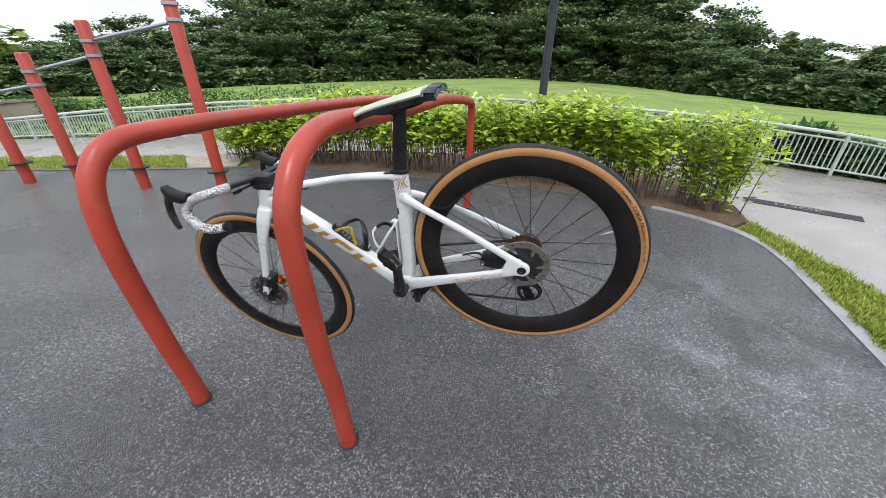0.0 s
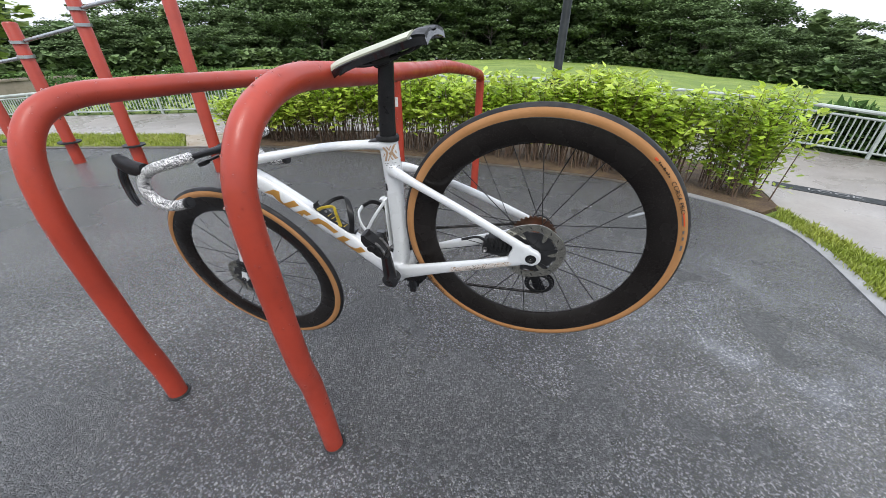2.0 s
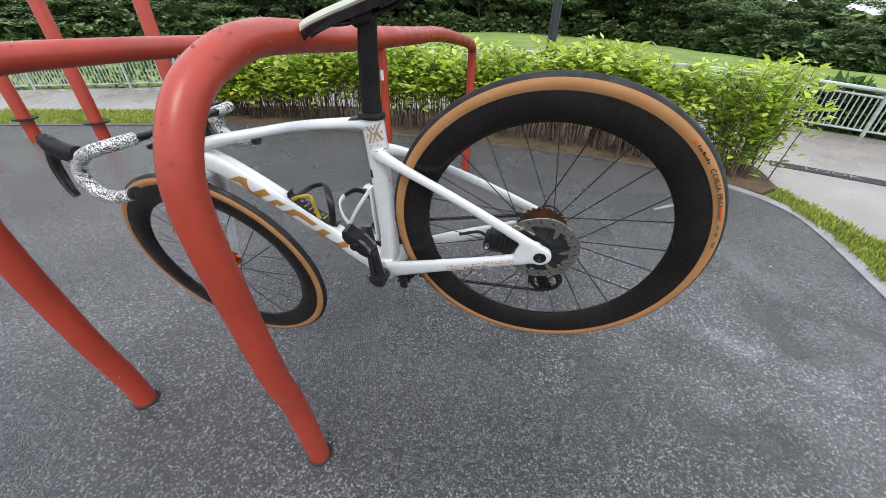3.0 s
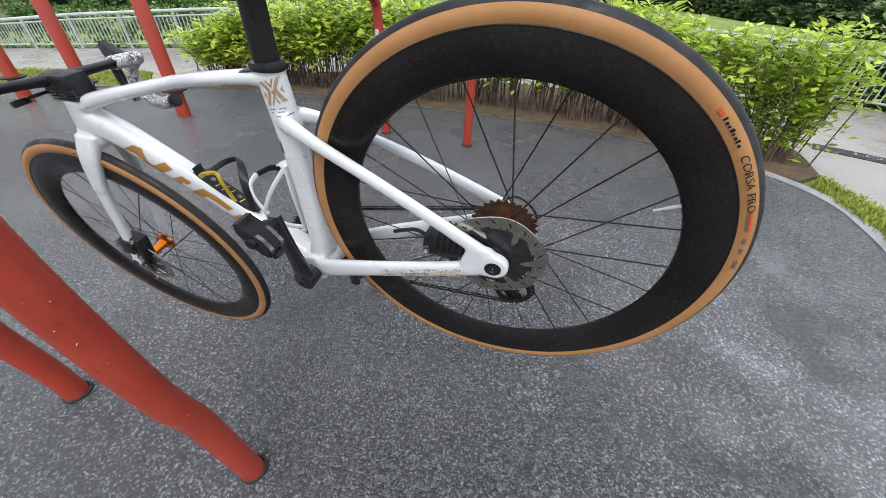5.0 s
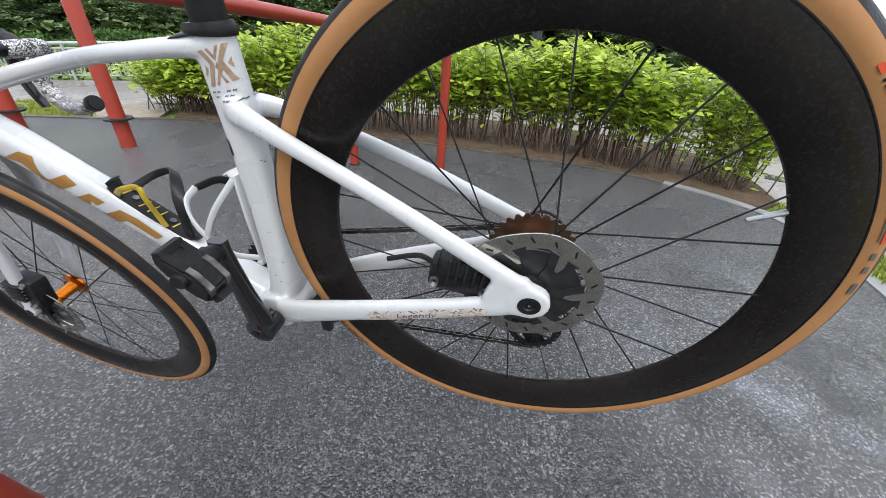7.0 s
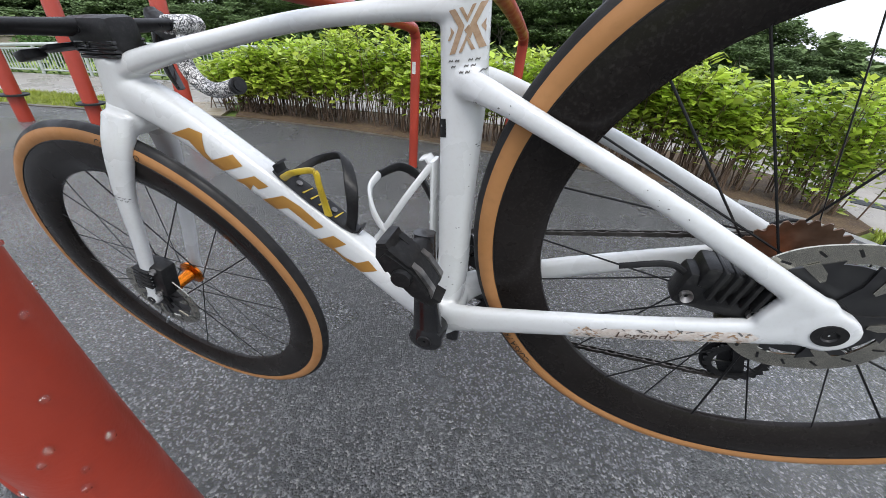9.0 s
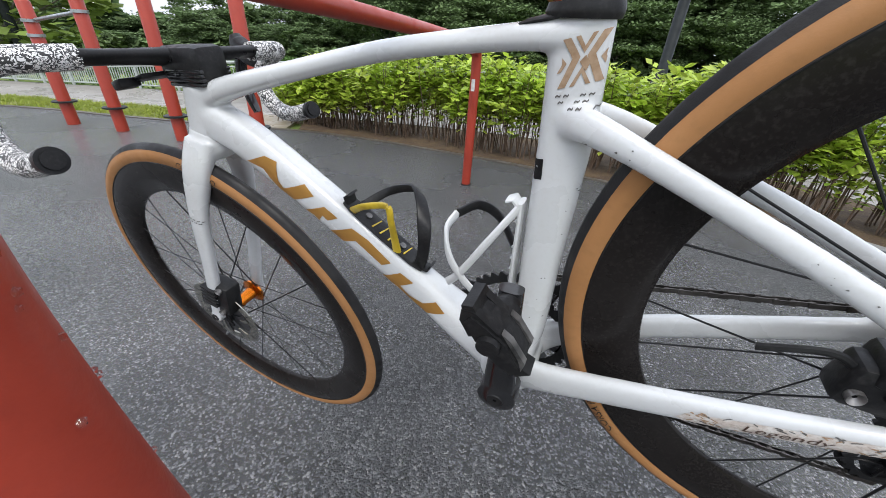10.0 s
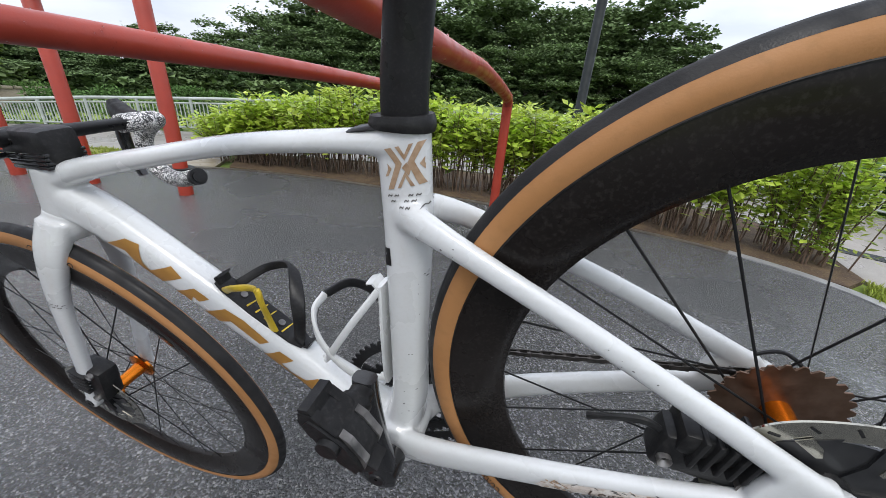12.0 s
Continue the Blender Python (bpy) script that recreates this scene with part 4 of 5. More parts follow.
    for k in range(18):
        t = 2 * math.pi * k / 18
        o = new("disc_slot", slot_mesh)
        o.parent = rim
        o.matrix_local = Matrix.Rotation(-t, 4, "Y") @ Matrix.Translation((0.0705, 0, 0)) @ Matrix.Rotation(radians(35), 4, "Y")
    bm = bmesh.new()
    lathe(bm, [(0.006, y + 0.007), (0.019, y + 0.007), (0.020, y - 0.003), (0.006, y - 0.003)], 28)
    part("lock_ring", bm, BLACK, rim)
    if drive:
        for k, (r, yy) in enumerate(((0.056, -0.026), (0.050, -0.0295), (0.045, -0.033), (0.039, -0.0365), (0.033, -0.040), (0.027, -0.0435))):
            bm, teeth = bmesh.new(), int(r * 520)
            outline = []
            for j in range(teeth):
                for rr, u in ((r - 0.003, 0.0), (r + 0.002, 0.3), (r + 0.002, 0.6), (r - 0.003, 0.9)):
                    t = 2 * math.pi * (j + u) / teeth
                    outline.append((rr * math.cos(t), rr * math.sin(t)))
            plate(bm, outline, yy - 0.0009, yy + 0.0009)
            part("cog", bm, COG, rim, smooth=False)
    return rim


rear = wheel("rear_wheel", "deep black carbon wheel with a tan-wall tyre", (0, 0.006, 0.010), (-0.036, 0, 0), ORANGE, 0.047, 170, True)
front = wheel("front_wheel", "deep black carbon wheel with a tan-wall tyre", (0.952, -0.007, -0.005), (-0.087, 0, -0.028), ORANGE, 0.043, -35, False)


def wrap_text(text, size, deg, radius, y, mat, parent, flip=False, wide=1.0):
    """Lettering laid along a circle on a sidewall."""
    v, f = lettering(text, size)
    out = []
    for p in v:
        t = radians(deg) + p.x * wide / radius
        r = radius + p.y
        out.append((r * math.cos(t), y - 0.35 * abs(p.y), r * math.sin(t)))
    ob = quads("tyre_lettering", out, f, [mat], parent)
    return ob


def arc_bar(deg0, deg1, r0, r1, y, mat, parent, name="tyre_mark"):
    bm = bmesh.new()
    n = 6
    out = []
    for k in range(n + 1):
        t = radians(deg0 + (deg1 - deg0) * k / n)
        out.append((r1 * math.cos(t), r1 * math.sin(t)))
    for k in range(n, -1, -1):
        t = radians(deg0 + (deg1 - deg0) * k / n)
        out.append((r0 * math.cos(t), r0 * math.sin(t)))
    plate(bm, out, y, y + 0.0004)
    return part(name, bm, mat, parent, smooth=False)


wrap_text("CORSA PRO", 0.0118, 165.5, 0.3235, 0.0166, BLACK, rear, wide=1.3)
wrap_text("CORSA PRO", 0.0135, -20, 0.3228, 0.0166, BLACK, rear, wide=1.05)
wrap_text("CORSA PRO", 0.0135, 120, 0.3228, 0.0166, BLACK, front, wide=1.05)
for a, b, r0, r1, m in ((146.5, 148.0, 0.3215, 0.3255, RUSTRED), (172.5, 178.5, 0.3235, 0.3258, RUSTRED), (173, 178, 0.3208, 0.3220, GREYINK), (180.5, 182, 0.3215, 0.3250, GREYINK), (183.5, 185, 0.3215, 0.3250, GREYINK), (187.5, 190, 0.3215, 0.3255, GREYINK)):
    arc_bar(a, b, r0, r1, 0.0146, m, rear)
for k in range(8):
    arc_bar(148.8 + k * 0.95, 149.25 + k * 0.95 + 0.2 * (k % 2), 0.3212, 0.3240 + 0.0018 * (k % 3 == 0), 0.0146, BLACK, rear)

# frame: one moulded carbon shell
bm = bmesh.new()
sweep(bm, curve_points([(0.415, 0, -0.028, 0.028, 0.032), (0.460, 0, 0.024, 0.027, 0.027), (0.505, 0, 0.078, 0.0255, 0.022), (0.608, 0, 0.203, 0.0265, 0.0215), (0.697, 0, 0.304, 0.028, 0.022), (0.755, 0, 0.352, 0.028, 0.022)], 6), n=20, power=2.7)
sweep(bm, curve_points([(0.388, 0, -0.035, 0.026, 0.034), (0.360, 0, 0.030, 0.020, 0.028), (0.337, 0, 0.120, 0.0205, 0.0185), (0.314, 0, 0.205, 0.0225, 0.0160), (0.299, 0, 0.262, 0.0235, 0.0155), (0.280, 0, 0.348, 0.0235, 0.0155)], 6), n=20, power=2.6)
sweep(bm, curve_points([(0.285, 0, 0.335, 0.0135, 0.017), (0.345, 0, 0.348, 0.0110, 0.0165), (0.460, 0, 0.366, 0.0105, 0.0165), (0.595, 0, 0.375, 0.012, 0.0175), (0.690, 0, 0.379, 0.015, 0.019), (0.748, 0, 0.376, 0.018, 0.020)], 6), n=18, power=2.6)
sweep(bm, curve_points([(0.740, 0, 0.394, 0.027, 0.022), (0.752, 0, 0.370, 0.030, 0.022), (0.771, 0, 0.330, 0.031, 0.024)], 5), n=20, power=2.3)
sweep(bm, [(0.390, -0.040, -0.036, 0.034, 0.034), (0.390, 0.040, -0.036, 0.034, 0.034)], (1, 0, 0), 28)
for s in (1, -1):
    sweep(bm, curve_points([(0.300, 0.006 * s, 0.272, 0.018, 0.011), (0.276, 0.022 * s, 0.262, 0.0140, 0.010), (0.232, 0.036 * s, 0.230, 0.0112, 0.0085), (0.128, 0.054 * s, 0.142, 0.0105, 0.0078), (0.030, 0.066 * s, 0.048, 0.0120, 0.008), (0.002, 0.068 * s, 0.016, 0.0145, 0.009)], 6), n=16, power=2.4)
    sweep(bm, curve_points([(0.385, 0.022 * s, -0.042, 0.028, 0.018), (0.345, 0.040 * s, -0.031, 0.0225, 0.011), (0.245, 0.055 * s, -0.018, 0.0180, 0.0092), (0.130, 0.064 * s, -0.010, 0.0155, 0.0085), (0.045, 0.067 * s, -0.004, 0.0150, 0.0085), (0.0, 0.068 * s, 0.002, 0.0180, 0.009)], 6), n=16, power=2.6)
    lathe(bm, [(0.0225, 0.060 * s), (0.0225, 0.077 * s), (0.004, 0.077 * s), (0.004, 0.060 * s)], 28, None, (0.0, 0, 0.003))
    plate(bm, [(0.050, 0.016), (0.030, 0.046), (-0.002, 0.036), (-0.016, 0.006), (0.002, -0.014), (0.050, -0.016)], 0.061 * s, 0.075 * s)
frame_part = part("frame", bm, WHITE, bike, "glossy white carbon frame with gold and bronze graphics")
mod = frame_part.modifiers.new("remesh", "REMESH")
mod.mode, mod.voxel_size, mod.use_smooth_shade = "VOXEL", 0.0027, True
mod = frame_part.modifiers.new("smooth", "SMOOTH")
mod.factor, mod.iterations = 0.5, 7


SHELL = {}


def take_shell(ob):
    """The finished surface of a shell, for prints to be laid on."""
    bpy.context.view_layer.update()
    SHELL[ob.name] = BVHTree.FromObject(ob, bpy.context.evaluated_depsgraph_get())


take_shell(frame_part)


def decal(name, outline, s, mat, parent, label="", target=None):
    """A printed shape in x, z, laid onto the side of a shell (s: left or right)."""
    bm = bmesh.new()
    bm.faces.new([bm.verts.new((x, 0.12 * s, z)) for x, z in outline])
    xs, zs = [p[0] for p in outline], [p[1] for p in outline]
    for axis, lo, hi in (((1, 0, 0), min(xs), max(xs)), ((0, 0, 1), min(zs), max(zs))):
        v = lo + 0.005
        while v < hi:
            bmesh.ops.bisect_plane(bm, geom=[*bm.verts, *bm.edges, *bm.faces], plane_co=Vector(axis) * v, plane_no=axis)
            v += 0.005
    bmesh.ops.triangulate(bm, faces=bm.faces)
    tree_of = SHELL[(target or frame_part).name]
    lost = []
    for v in bm.verts:
        hit, nrm, _, _ = tree_of.ray_cast(v.co, Vector((0, -s, 0)))
        if hit is None or hit.y * s < -0.005:
            lost.append(v)
        else:
            v.co = hit + nrm * 0.0006
    bmesh.ops.delete(bm, geom=lost, context="VERTS")
    if not bm.faces:
        return None
    return part(name, bm, mat, parent, label)


# large gold graphic on the down tube
GRAPHIC = ([(0.699, 0.286), (0.663, 0.288), (0.648, 0.277), (0.657, 0.252), (0.654, 0.240), (0.617, 0.242), (0.608, 0.224), (0.647, 0.222), (0.665, 0.242), (0.671, 0.260), (0.674, 0.272)],
           [(0.635, 0.206), (0.597, 0.208), (0.582, 0.190), (0.600, 0.188), (0.605, 0.196), (0.617, 0.188), (0.620, 0.197)],
           [(0.606, 0.172), (0.566, 0.174), (0.547, 0.154), (0.523, 0.119), (0.538, 0.117), (0.566, 0.155), (0.598, 0.154)],
           [(0.547, 0.098), (0.513, 0.104), (0.498, 0.088), (0.520, 0.083), (0.511, 0.067), (0.492, 0.056), (0.472, 0.059), (0.462, 0.042), (0.492, 0.039), (0.509, 0.056), (0.525, 0.079)])
EMBLEM = ([(-0.0175, 0.019), (-0.0115, 0.019), (-0.0025, 0.004), (-0.0115, -0.017), (-0.0175, -0.017), (-0.0085, 0.004)],
          [(-0.0165, 0.006), (-0.0125, 0.001), (-0.0165, -0.005), (-0.0195, -0.005), (-0.0160, 0.001)],
          [(-0.0080, 0.019), (-0.0045, 0.019), (0.0, 0.011), (0.0, 0.006)],
          [(-0.0080, -0.017), (-0.0045, -0.017), (0.0, -0.008), (0.0, -0.003)])
CHEVRONS = [[(0.2815 + dx * m * 0.95 - 0.22 * dz, 0.3155 + dz) for dx, dz in shape] for shape in EMBLEM for m in (1, -1)]
for s in (1, -1):
    for shape in GRAPHIC:
        decal("gold_graphic", shape, s, GOLD, frame_part, "matt gold block graphic")
    for shape in CHEVRONS:
        decal("emblem_chevron", shape, s, BRONZE, frame_part, "bronze chevron emblem")
    decal("emblem_centre", [(0.284, 0.316), (0.279, 0.320), (0.2765, 0.314), (0.280, 0.308)], s, BRONZE, frame_part)
    for row, z in enumerate((0.293, 0.2875, 0.282)):
        for k in range(6):
            x = 0.304 - k * 0.0062 - row * 0.0015
            if (k + row) % 3 == 2:
                continue
            decal("zigzag_mark", [(x, z - k * 0.0008), (x - 0.0016, z - k * 0.0008 + 0.0012), (x - 0.0032, z - k * 0.0008), (x - 0.0045, z - k * 0.0008 + 0.0010), (x - 0.0045, z - k * 0.0008 - 0.0004), (x - 0.0032, z - k * 0.0008 - 0.0014), (x - 0.0016, z - k * 0.0008 - 0.0002), (x, z - k * 0.0008 - 0.0014)], s, GREYINK, frame_part)
    decal("maker_sticker", [(0.327, 0.239), (0.319, 0.239), (0.323, 0.219), (0.331, 0.219)], s, BLACK, frame_part, "small dark sticker")
# chips and scuffs in the paint
rnd = random.Random(77)
for k in range(30):
    u = rnd.random()
    x, z = 0.360 - 0.085 * u + rnd.uniform(-0.007, 0.007), 0.01 + 0.25 * u
    if k % 4 == 0:
        x, z = rnd.uniform(0.10, 0.27), 0.0
        z = 0.135 + (x - 0.12) * 0.83 + rnd.uniform(-0.006, 0.006)
    w = rnd.uniform(0.0005, 0.0011)
    decal("paint_chip", [(x - w, z), (x, z - w * rnd.uniform(0.5, 1.2)), (x + w * rnd.uniform(0.6, 1.6), z + w * 0.4), (x, z + w)], 1, GREYINK, frame_part)
# printed band on the chainstay
def stay(x, h):
    """A point of the chainstay's side: distance along it and height over its middle line."""
    return x, -0.0095 - (x - 0.135) * 0.075 + h


decal("stay_band", [stay(0.052, -0.011), stay(0.046, -0.003), stay(0.054, 0.004), stay(0.150, 0.0045), stay(0.205, 0.002), stay(0.214, -0.006), stay(0.208, -0.0125)], 1, BANDPALE, frame_part, "pale beige printed band on the chainstay")
v, f = lettering("Legendy", 0.017)
verts, keep = [], []
for p in v:
    x, z = stay(0.138 - p.x * 0.98 - p.y * 0.25, -0.0045 + p.y * 0.72)
    hit, nrm, _, _ = SHELL[frame_part.name].ray_cast(Vector((x, 0.12, z)), Vector((0, -1, 0)))
    verts.append(tuple(hit + nrm * 0.0011) if hit else (x, 0.06, z))
band = quads("stay_lettering", verts, f, [BROWNINK], frame_part)
band["label"] = "dark brown lettering on the chainstay"
rnd = random.Random(41)
for k in range(90):
    x, h = 0.050 + 0.158 * rnd.random(), rnd.uniform(-0.011, 0.0045)
    if 0.100 < x < 0.178 and abs(h + 0.0045) < 0.0055:
        continue
    a, w, t = rnd.uniform(-0.9, 0.9), rnd.uniform(0.0015, 0.0042), rnd.uniform(0.0004, 0.0010)
    c, q = math.cos(a), math.sin(a)
    x, z = stay(x, h)
    ob = decal("stay_flourish", [(x + c * u - q * r, z + q * u + c * r) for u, r in ((-w, -t), (w, -t), (w * 0.7, t), (-w * 0.7, t))], 1, BRONZE if k % 3 else GREYINK, frame_part)
    if ob:
        ob.location.y += 0.0004
# axle cover in the dropout
axle = part("thru_axle", lathe(bmesh.new(), [(0.0008, 0.0700), (0.0010, 0.0772), (0.0050, 0.0772), (0.0065, 0.0788), (0.0125, 0.0784), (0.0125, 0.070)], 28, None, (0.0, 0, 0.003)), BLACK, bike, "black thru-axle end")

# fork
bm = bmesh.new()
sweep(bm, curve_points([(0.768, 0, 0.338, 0.030, 0.024), (0.780, 0, 0.315, 0.032, 0.030), (0.786, 0, 0.300, 0.024, 0.036)], 5), n=20, power=2.3)
for s in (1, -1):
    o = 0.010 if s < 0 else -0.002
    sweep(bm, curve_points([(0.776, 0.018 * s, 0.325, 0.026, 0.016), (0.796, 0.036 * s, 0.283, 0.0245, 0.013), (0.835, 0.046 * s, 0.213, 0.0175, 0.010), (0.880, 0.050 * s + o * 0.5, 0.122, 0.0142, 0.009), (0.922, 0.053 * s + o, 0.045, 0.0135, 0.009), (0.944, 0.055 * s + o, 0.004, 0.012, 0.008)], 6), n=16, power=2.4)
    lathe(bm, [(0.0125, 0.048 * s + o), (0.0125, 0.0625 * s + o), (0.003, 0.0625 * s + o), (0.003, 0.048 * s + o)], 24, None, (0.945, 0, 0.002))
fork = part("fork", bm, WHITE, bike, "glossy white carbon fork")
mod = fork.modifiers.new("remesh", "REMESH")
mod.mode, mod.voxel_size, mod.use_smooth_shade = "VOXEL", 0.0026, True
mod = fork.modifiers.new("smooth", "SMOOTH")
mod.factor, mod.iterations = 0.5, 5
take_shell(fork)
for row in range(2):
    for k in range(5):
        x, z = 0.850 - k * 0.0068, 0.222 - row * 0.0055 - k * 0.0035
        decal("zigzag_mark", [(x, z), (x - 0.002, z + 0.0015), (x - 0.004, z), (x - 0.006, z + 0.001), (x - 0.006, z - 0.0006), (x - 0.004, z - 0.0016), (x - 0.002, z - 0.0002)], 1, GREYINK, fork, target=fork)
part("thru_axle", lathe(bmesh.new(), [(0.0035, 0.058), (0.0035, 0.0620), (0.0080, 0.0620), (0.0085, 0.058)], 24, None, (0.945, 0, 0.002)), BLACK, bike, "black thru-axle end")


def caliper(name, at, turn):
    """A flat-mount brake caliper with cooling ribs, bolts and hose stub."""
    m = Matrix.Translation(at) @ Matrix.Rotation(turn, 4, "Y")
    bm = bmesh.new()
    box(bm, (0.062, 0.030, 0.030), (0, 0, 0), 0.006)
    box(bm, (0.040, 0.036, 0.018), (0.004, 0, 0.014), 0.005)
    body = part(name, bm, BLACK, bike, "black disc-brake caliper")
    body.matrix_local = m @ Matrix.Diagonal((1.22, 1.08, 1.45, 1))
    for k in range(5):
        part("cooling_rib", box(bmesh.new(), (0.0035, 0.040, 0.024), (-0.020 + k * 0.008, 0.002, 0.012), 0.0012), BLACK, body)
    for x in (-0.024, 0.024):
        part("bolt", lathe(bmesh.new(), [(0.0012, 0.016), (0.0045, 0.0195), (0.0045, 0.012)], 16, None, (x, 0, -0.004)), SCUFF, body)
    part("hose", tube(bmesh.new(), [(0.028, 0.004, 0.008), (0.045, 0.004, 0.012), (0.075, 0.0, -0.002)], 0.0027, 8, 6), BLACK, body)
    return body


caliper("rear_caliper", (0.075, 0.045, 0.030), radians(-22))
caliper("front_caliper", (0.905, 0.040, 0.045), radians(62))

# seatpost and collar
bm = bmesh.new()
sweep(bm, curve_points([(0.281, 0, 0.340, 0.0195, 0.0135), (0.268, 0, 0.385, 0.0195, 0.0135), (0.243, 0, 0.455, 0.0185, 0.0130), (0.220, 0, 0.515, 0.0165, 0.0125)], 5), n=22, power=2.3)
part("seatpost", bm, CARBON, bike, "matt black aero seatpost")
bm = bmesh.new()
sweep(bm, curve_points([(0.2815, 0, 0.346, 0.0275, 0.0185), (0.2800, 0, 0.351, 0.0285, 0.0195), (0.2785, 0, 0.358, 0.0265, 0.0180)], 3), n=24, power=2.3)
sweep(bm, [(0.296, 0, 0.352, 0.0035, 0.015), (0.320, 0, 0.354, 0.0028, 0.013), (0.340, 0, 0.353, 0.0012, 0.008)], n=12)
part("seat_collar", bm, BLACK, bike, "black rubber seat collar")

# saddle: shell, pale cover, rails and clamp
saddle_rows = [(0.104, 0.064, 0.527, 0.006), (0.121, 0.069, 0.532, 0.010), (0.156, 0.066, 0.5325, 0.012), (0.196, 0.050, 0.5315, 0.013), (0.238, 0.031, 0.531, 0.013), (0.285, 0.022, 0.530, 0.012), (0.325, 0.0195, 0.527, 0.011), (0.345, 0.013, 0.5225, 0.007)]


def saddle_shell(z_off, k, lo, hi, thin):
    bm, rings = bmesh.new(), []
    for x, w, z, h in curve_points(saddle_rows, 4):
        if not lo <= x <= hi:
            continue
        ring = []
        for j in range(13):
            u = -1 + 2 * j / 12
            ring.append(bm.verts.new((x, u * w * k, z + z_off - 0.010 * abs(u) ** 2.2 - 0.004 * (1 - abs(u)) * (1 if abs(u) < 0.3 else 0))))
        for j in range(12, -1, -1):
            u = -1 + 2 * j / 12
            ring.append(bm.verts.new((x, u * w * k * 0.94, z + z_off - thin - 0.012 * abs(u) ** 2.2)))
        rings.append(ring)
    for a, b in zip(rings, rings[1:]):
        for j in range(26):
            bm.faces.new((a[j], a[(j + 1) % 26], b[(j + 1) % 26], b[j]))
    bm.faces.new(rings[0])
    bm.faces.new(list(reversed(rings[-1])))
    return bm


saddle = part("saddle", saddle_shell(-0.004, 1.0, 0, 1, 0.012), GLOSSY, bike, "black saddle shell with a pale cover")
saddle.location.z = 0.018
part("cover", saddle_shell(0.0015, 0.93, 0.131, 0.40, 0.006), PALE, saddle, "pale grey-green saddle cover")
part("tail_cover", saddle_shell(0.0015, 0.96, 0.0, 0.134, 0.006), BLACK, saddle, "black tail of the saddle")
for s in (1, -1):
    part("rail", tube(bmesh.new(), [(0.131, 0.030 * s, 0.516), (0.151, 0.024 * s, 0.501), (0.196, 0.0215 * s, 0.497), (0.253, 0.0205 * s, 0.498), (0.312, 0.012 * s, 0.514)], 0.0037, 10, 6), BLACK, saddle, "black saddle rail")
    part("clamp_ear", box(bmesh.new(), (0.040, 0.009, 0.017), (0.220, 0.0215 * s, 0.4985), 0.003), BLACK, saddle)
part("clamp_head", box(bmesh.new(), (0.034, 0.036, 0.016), (0.225, 0, 0.4945), 0.004), BLACK, saddle)

# cockpit: stem, bar tops, drops, tape, hoods and levers
lean = Matrix.Rotation(radians(-14), 3, "Y")
cockpit = part("stem", box(bmesh.new(), (0.078, 0.044, 0.044), (0.740, 0, 0.420), 0.009, lean), BLACK, bike, "squared black aero stem with spacers")
for k in range(4):
    part("spacer", box(bmesh.new(), (0.066 - 0.001 * k, 0.0445, 0.0048), (0.7375 + 0.0013 * k, 0, 0.4115 - 0.0052 * k), 0.0012, lean), GLOSSY, cockpit, "black stacked headset spacer")
for z in (0.412, 0.430):
    part("stem_bolt", lathe(bmesh.new(), [(0.0015, 0.021), (0.0045, 0.0235), (0.0048, 0.019)], 14, None, (0.748, 0, z)), GLOSSY, cockpit)
roll = Matrix.Translation((0.767, -0.004, 0.426)) @ Matrix.Rotation(radians(4.5), 4, "X") @ Matrix.Rotation(radians(-4), 4, "Z") @ Matrix.Translation((-0.745, 0, -0.44))


def turned(pts):
    return [tuple(roll @ Vector(p)) for p in pts]


def turned_rows(rows):
    return [(*(roll @ Vector(r[:3])), *r[3:]) for r in rows]


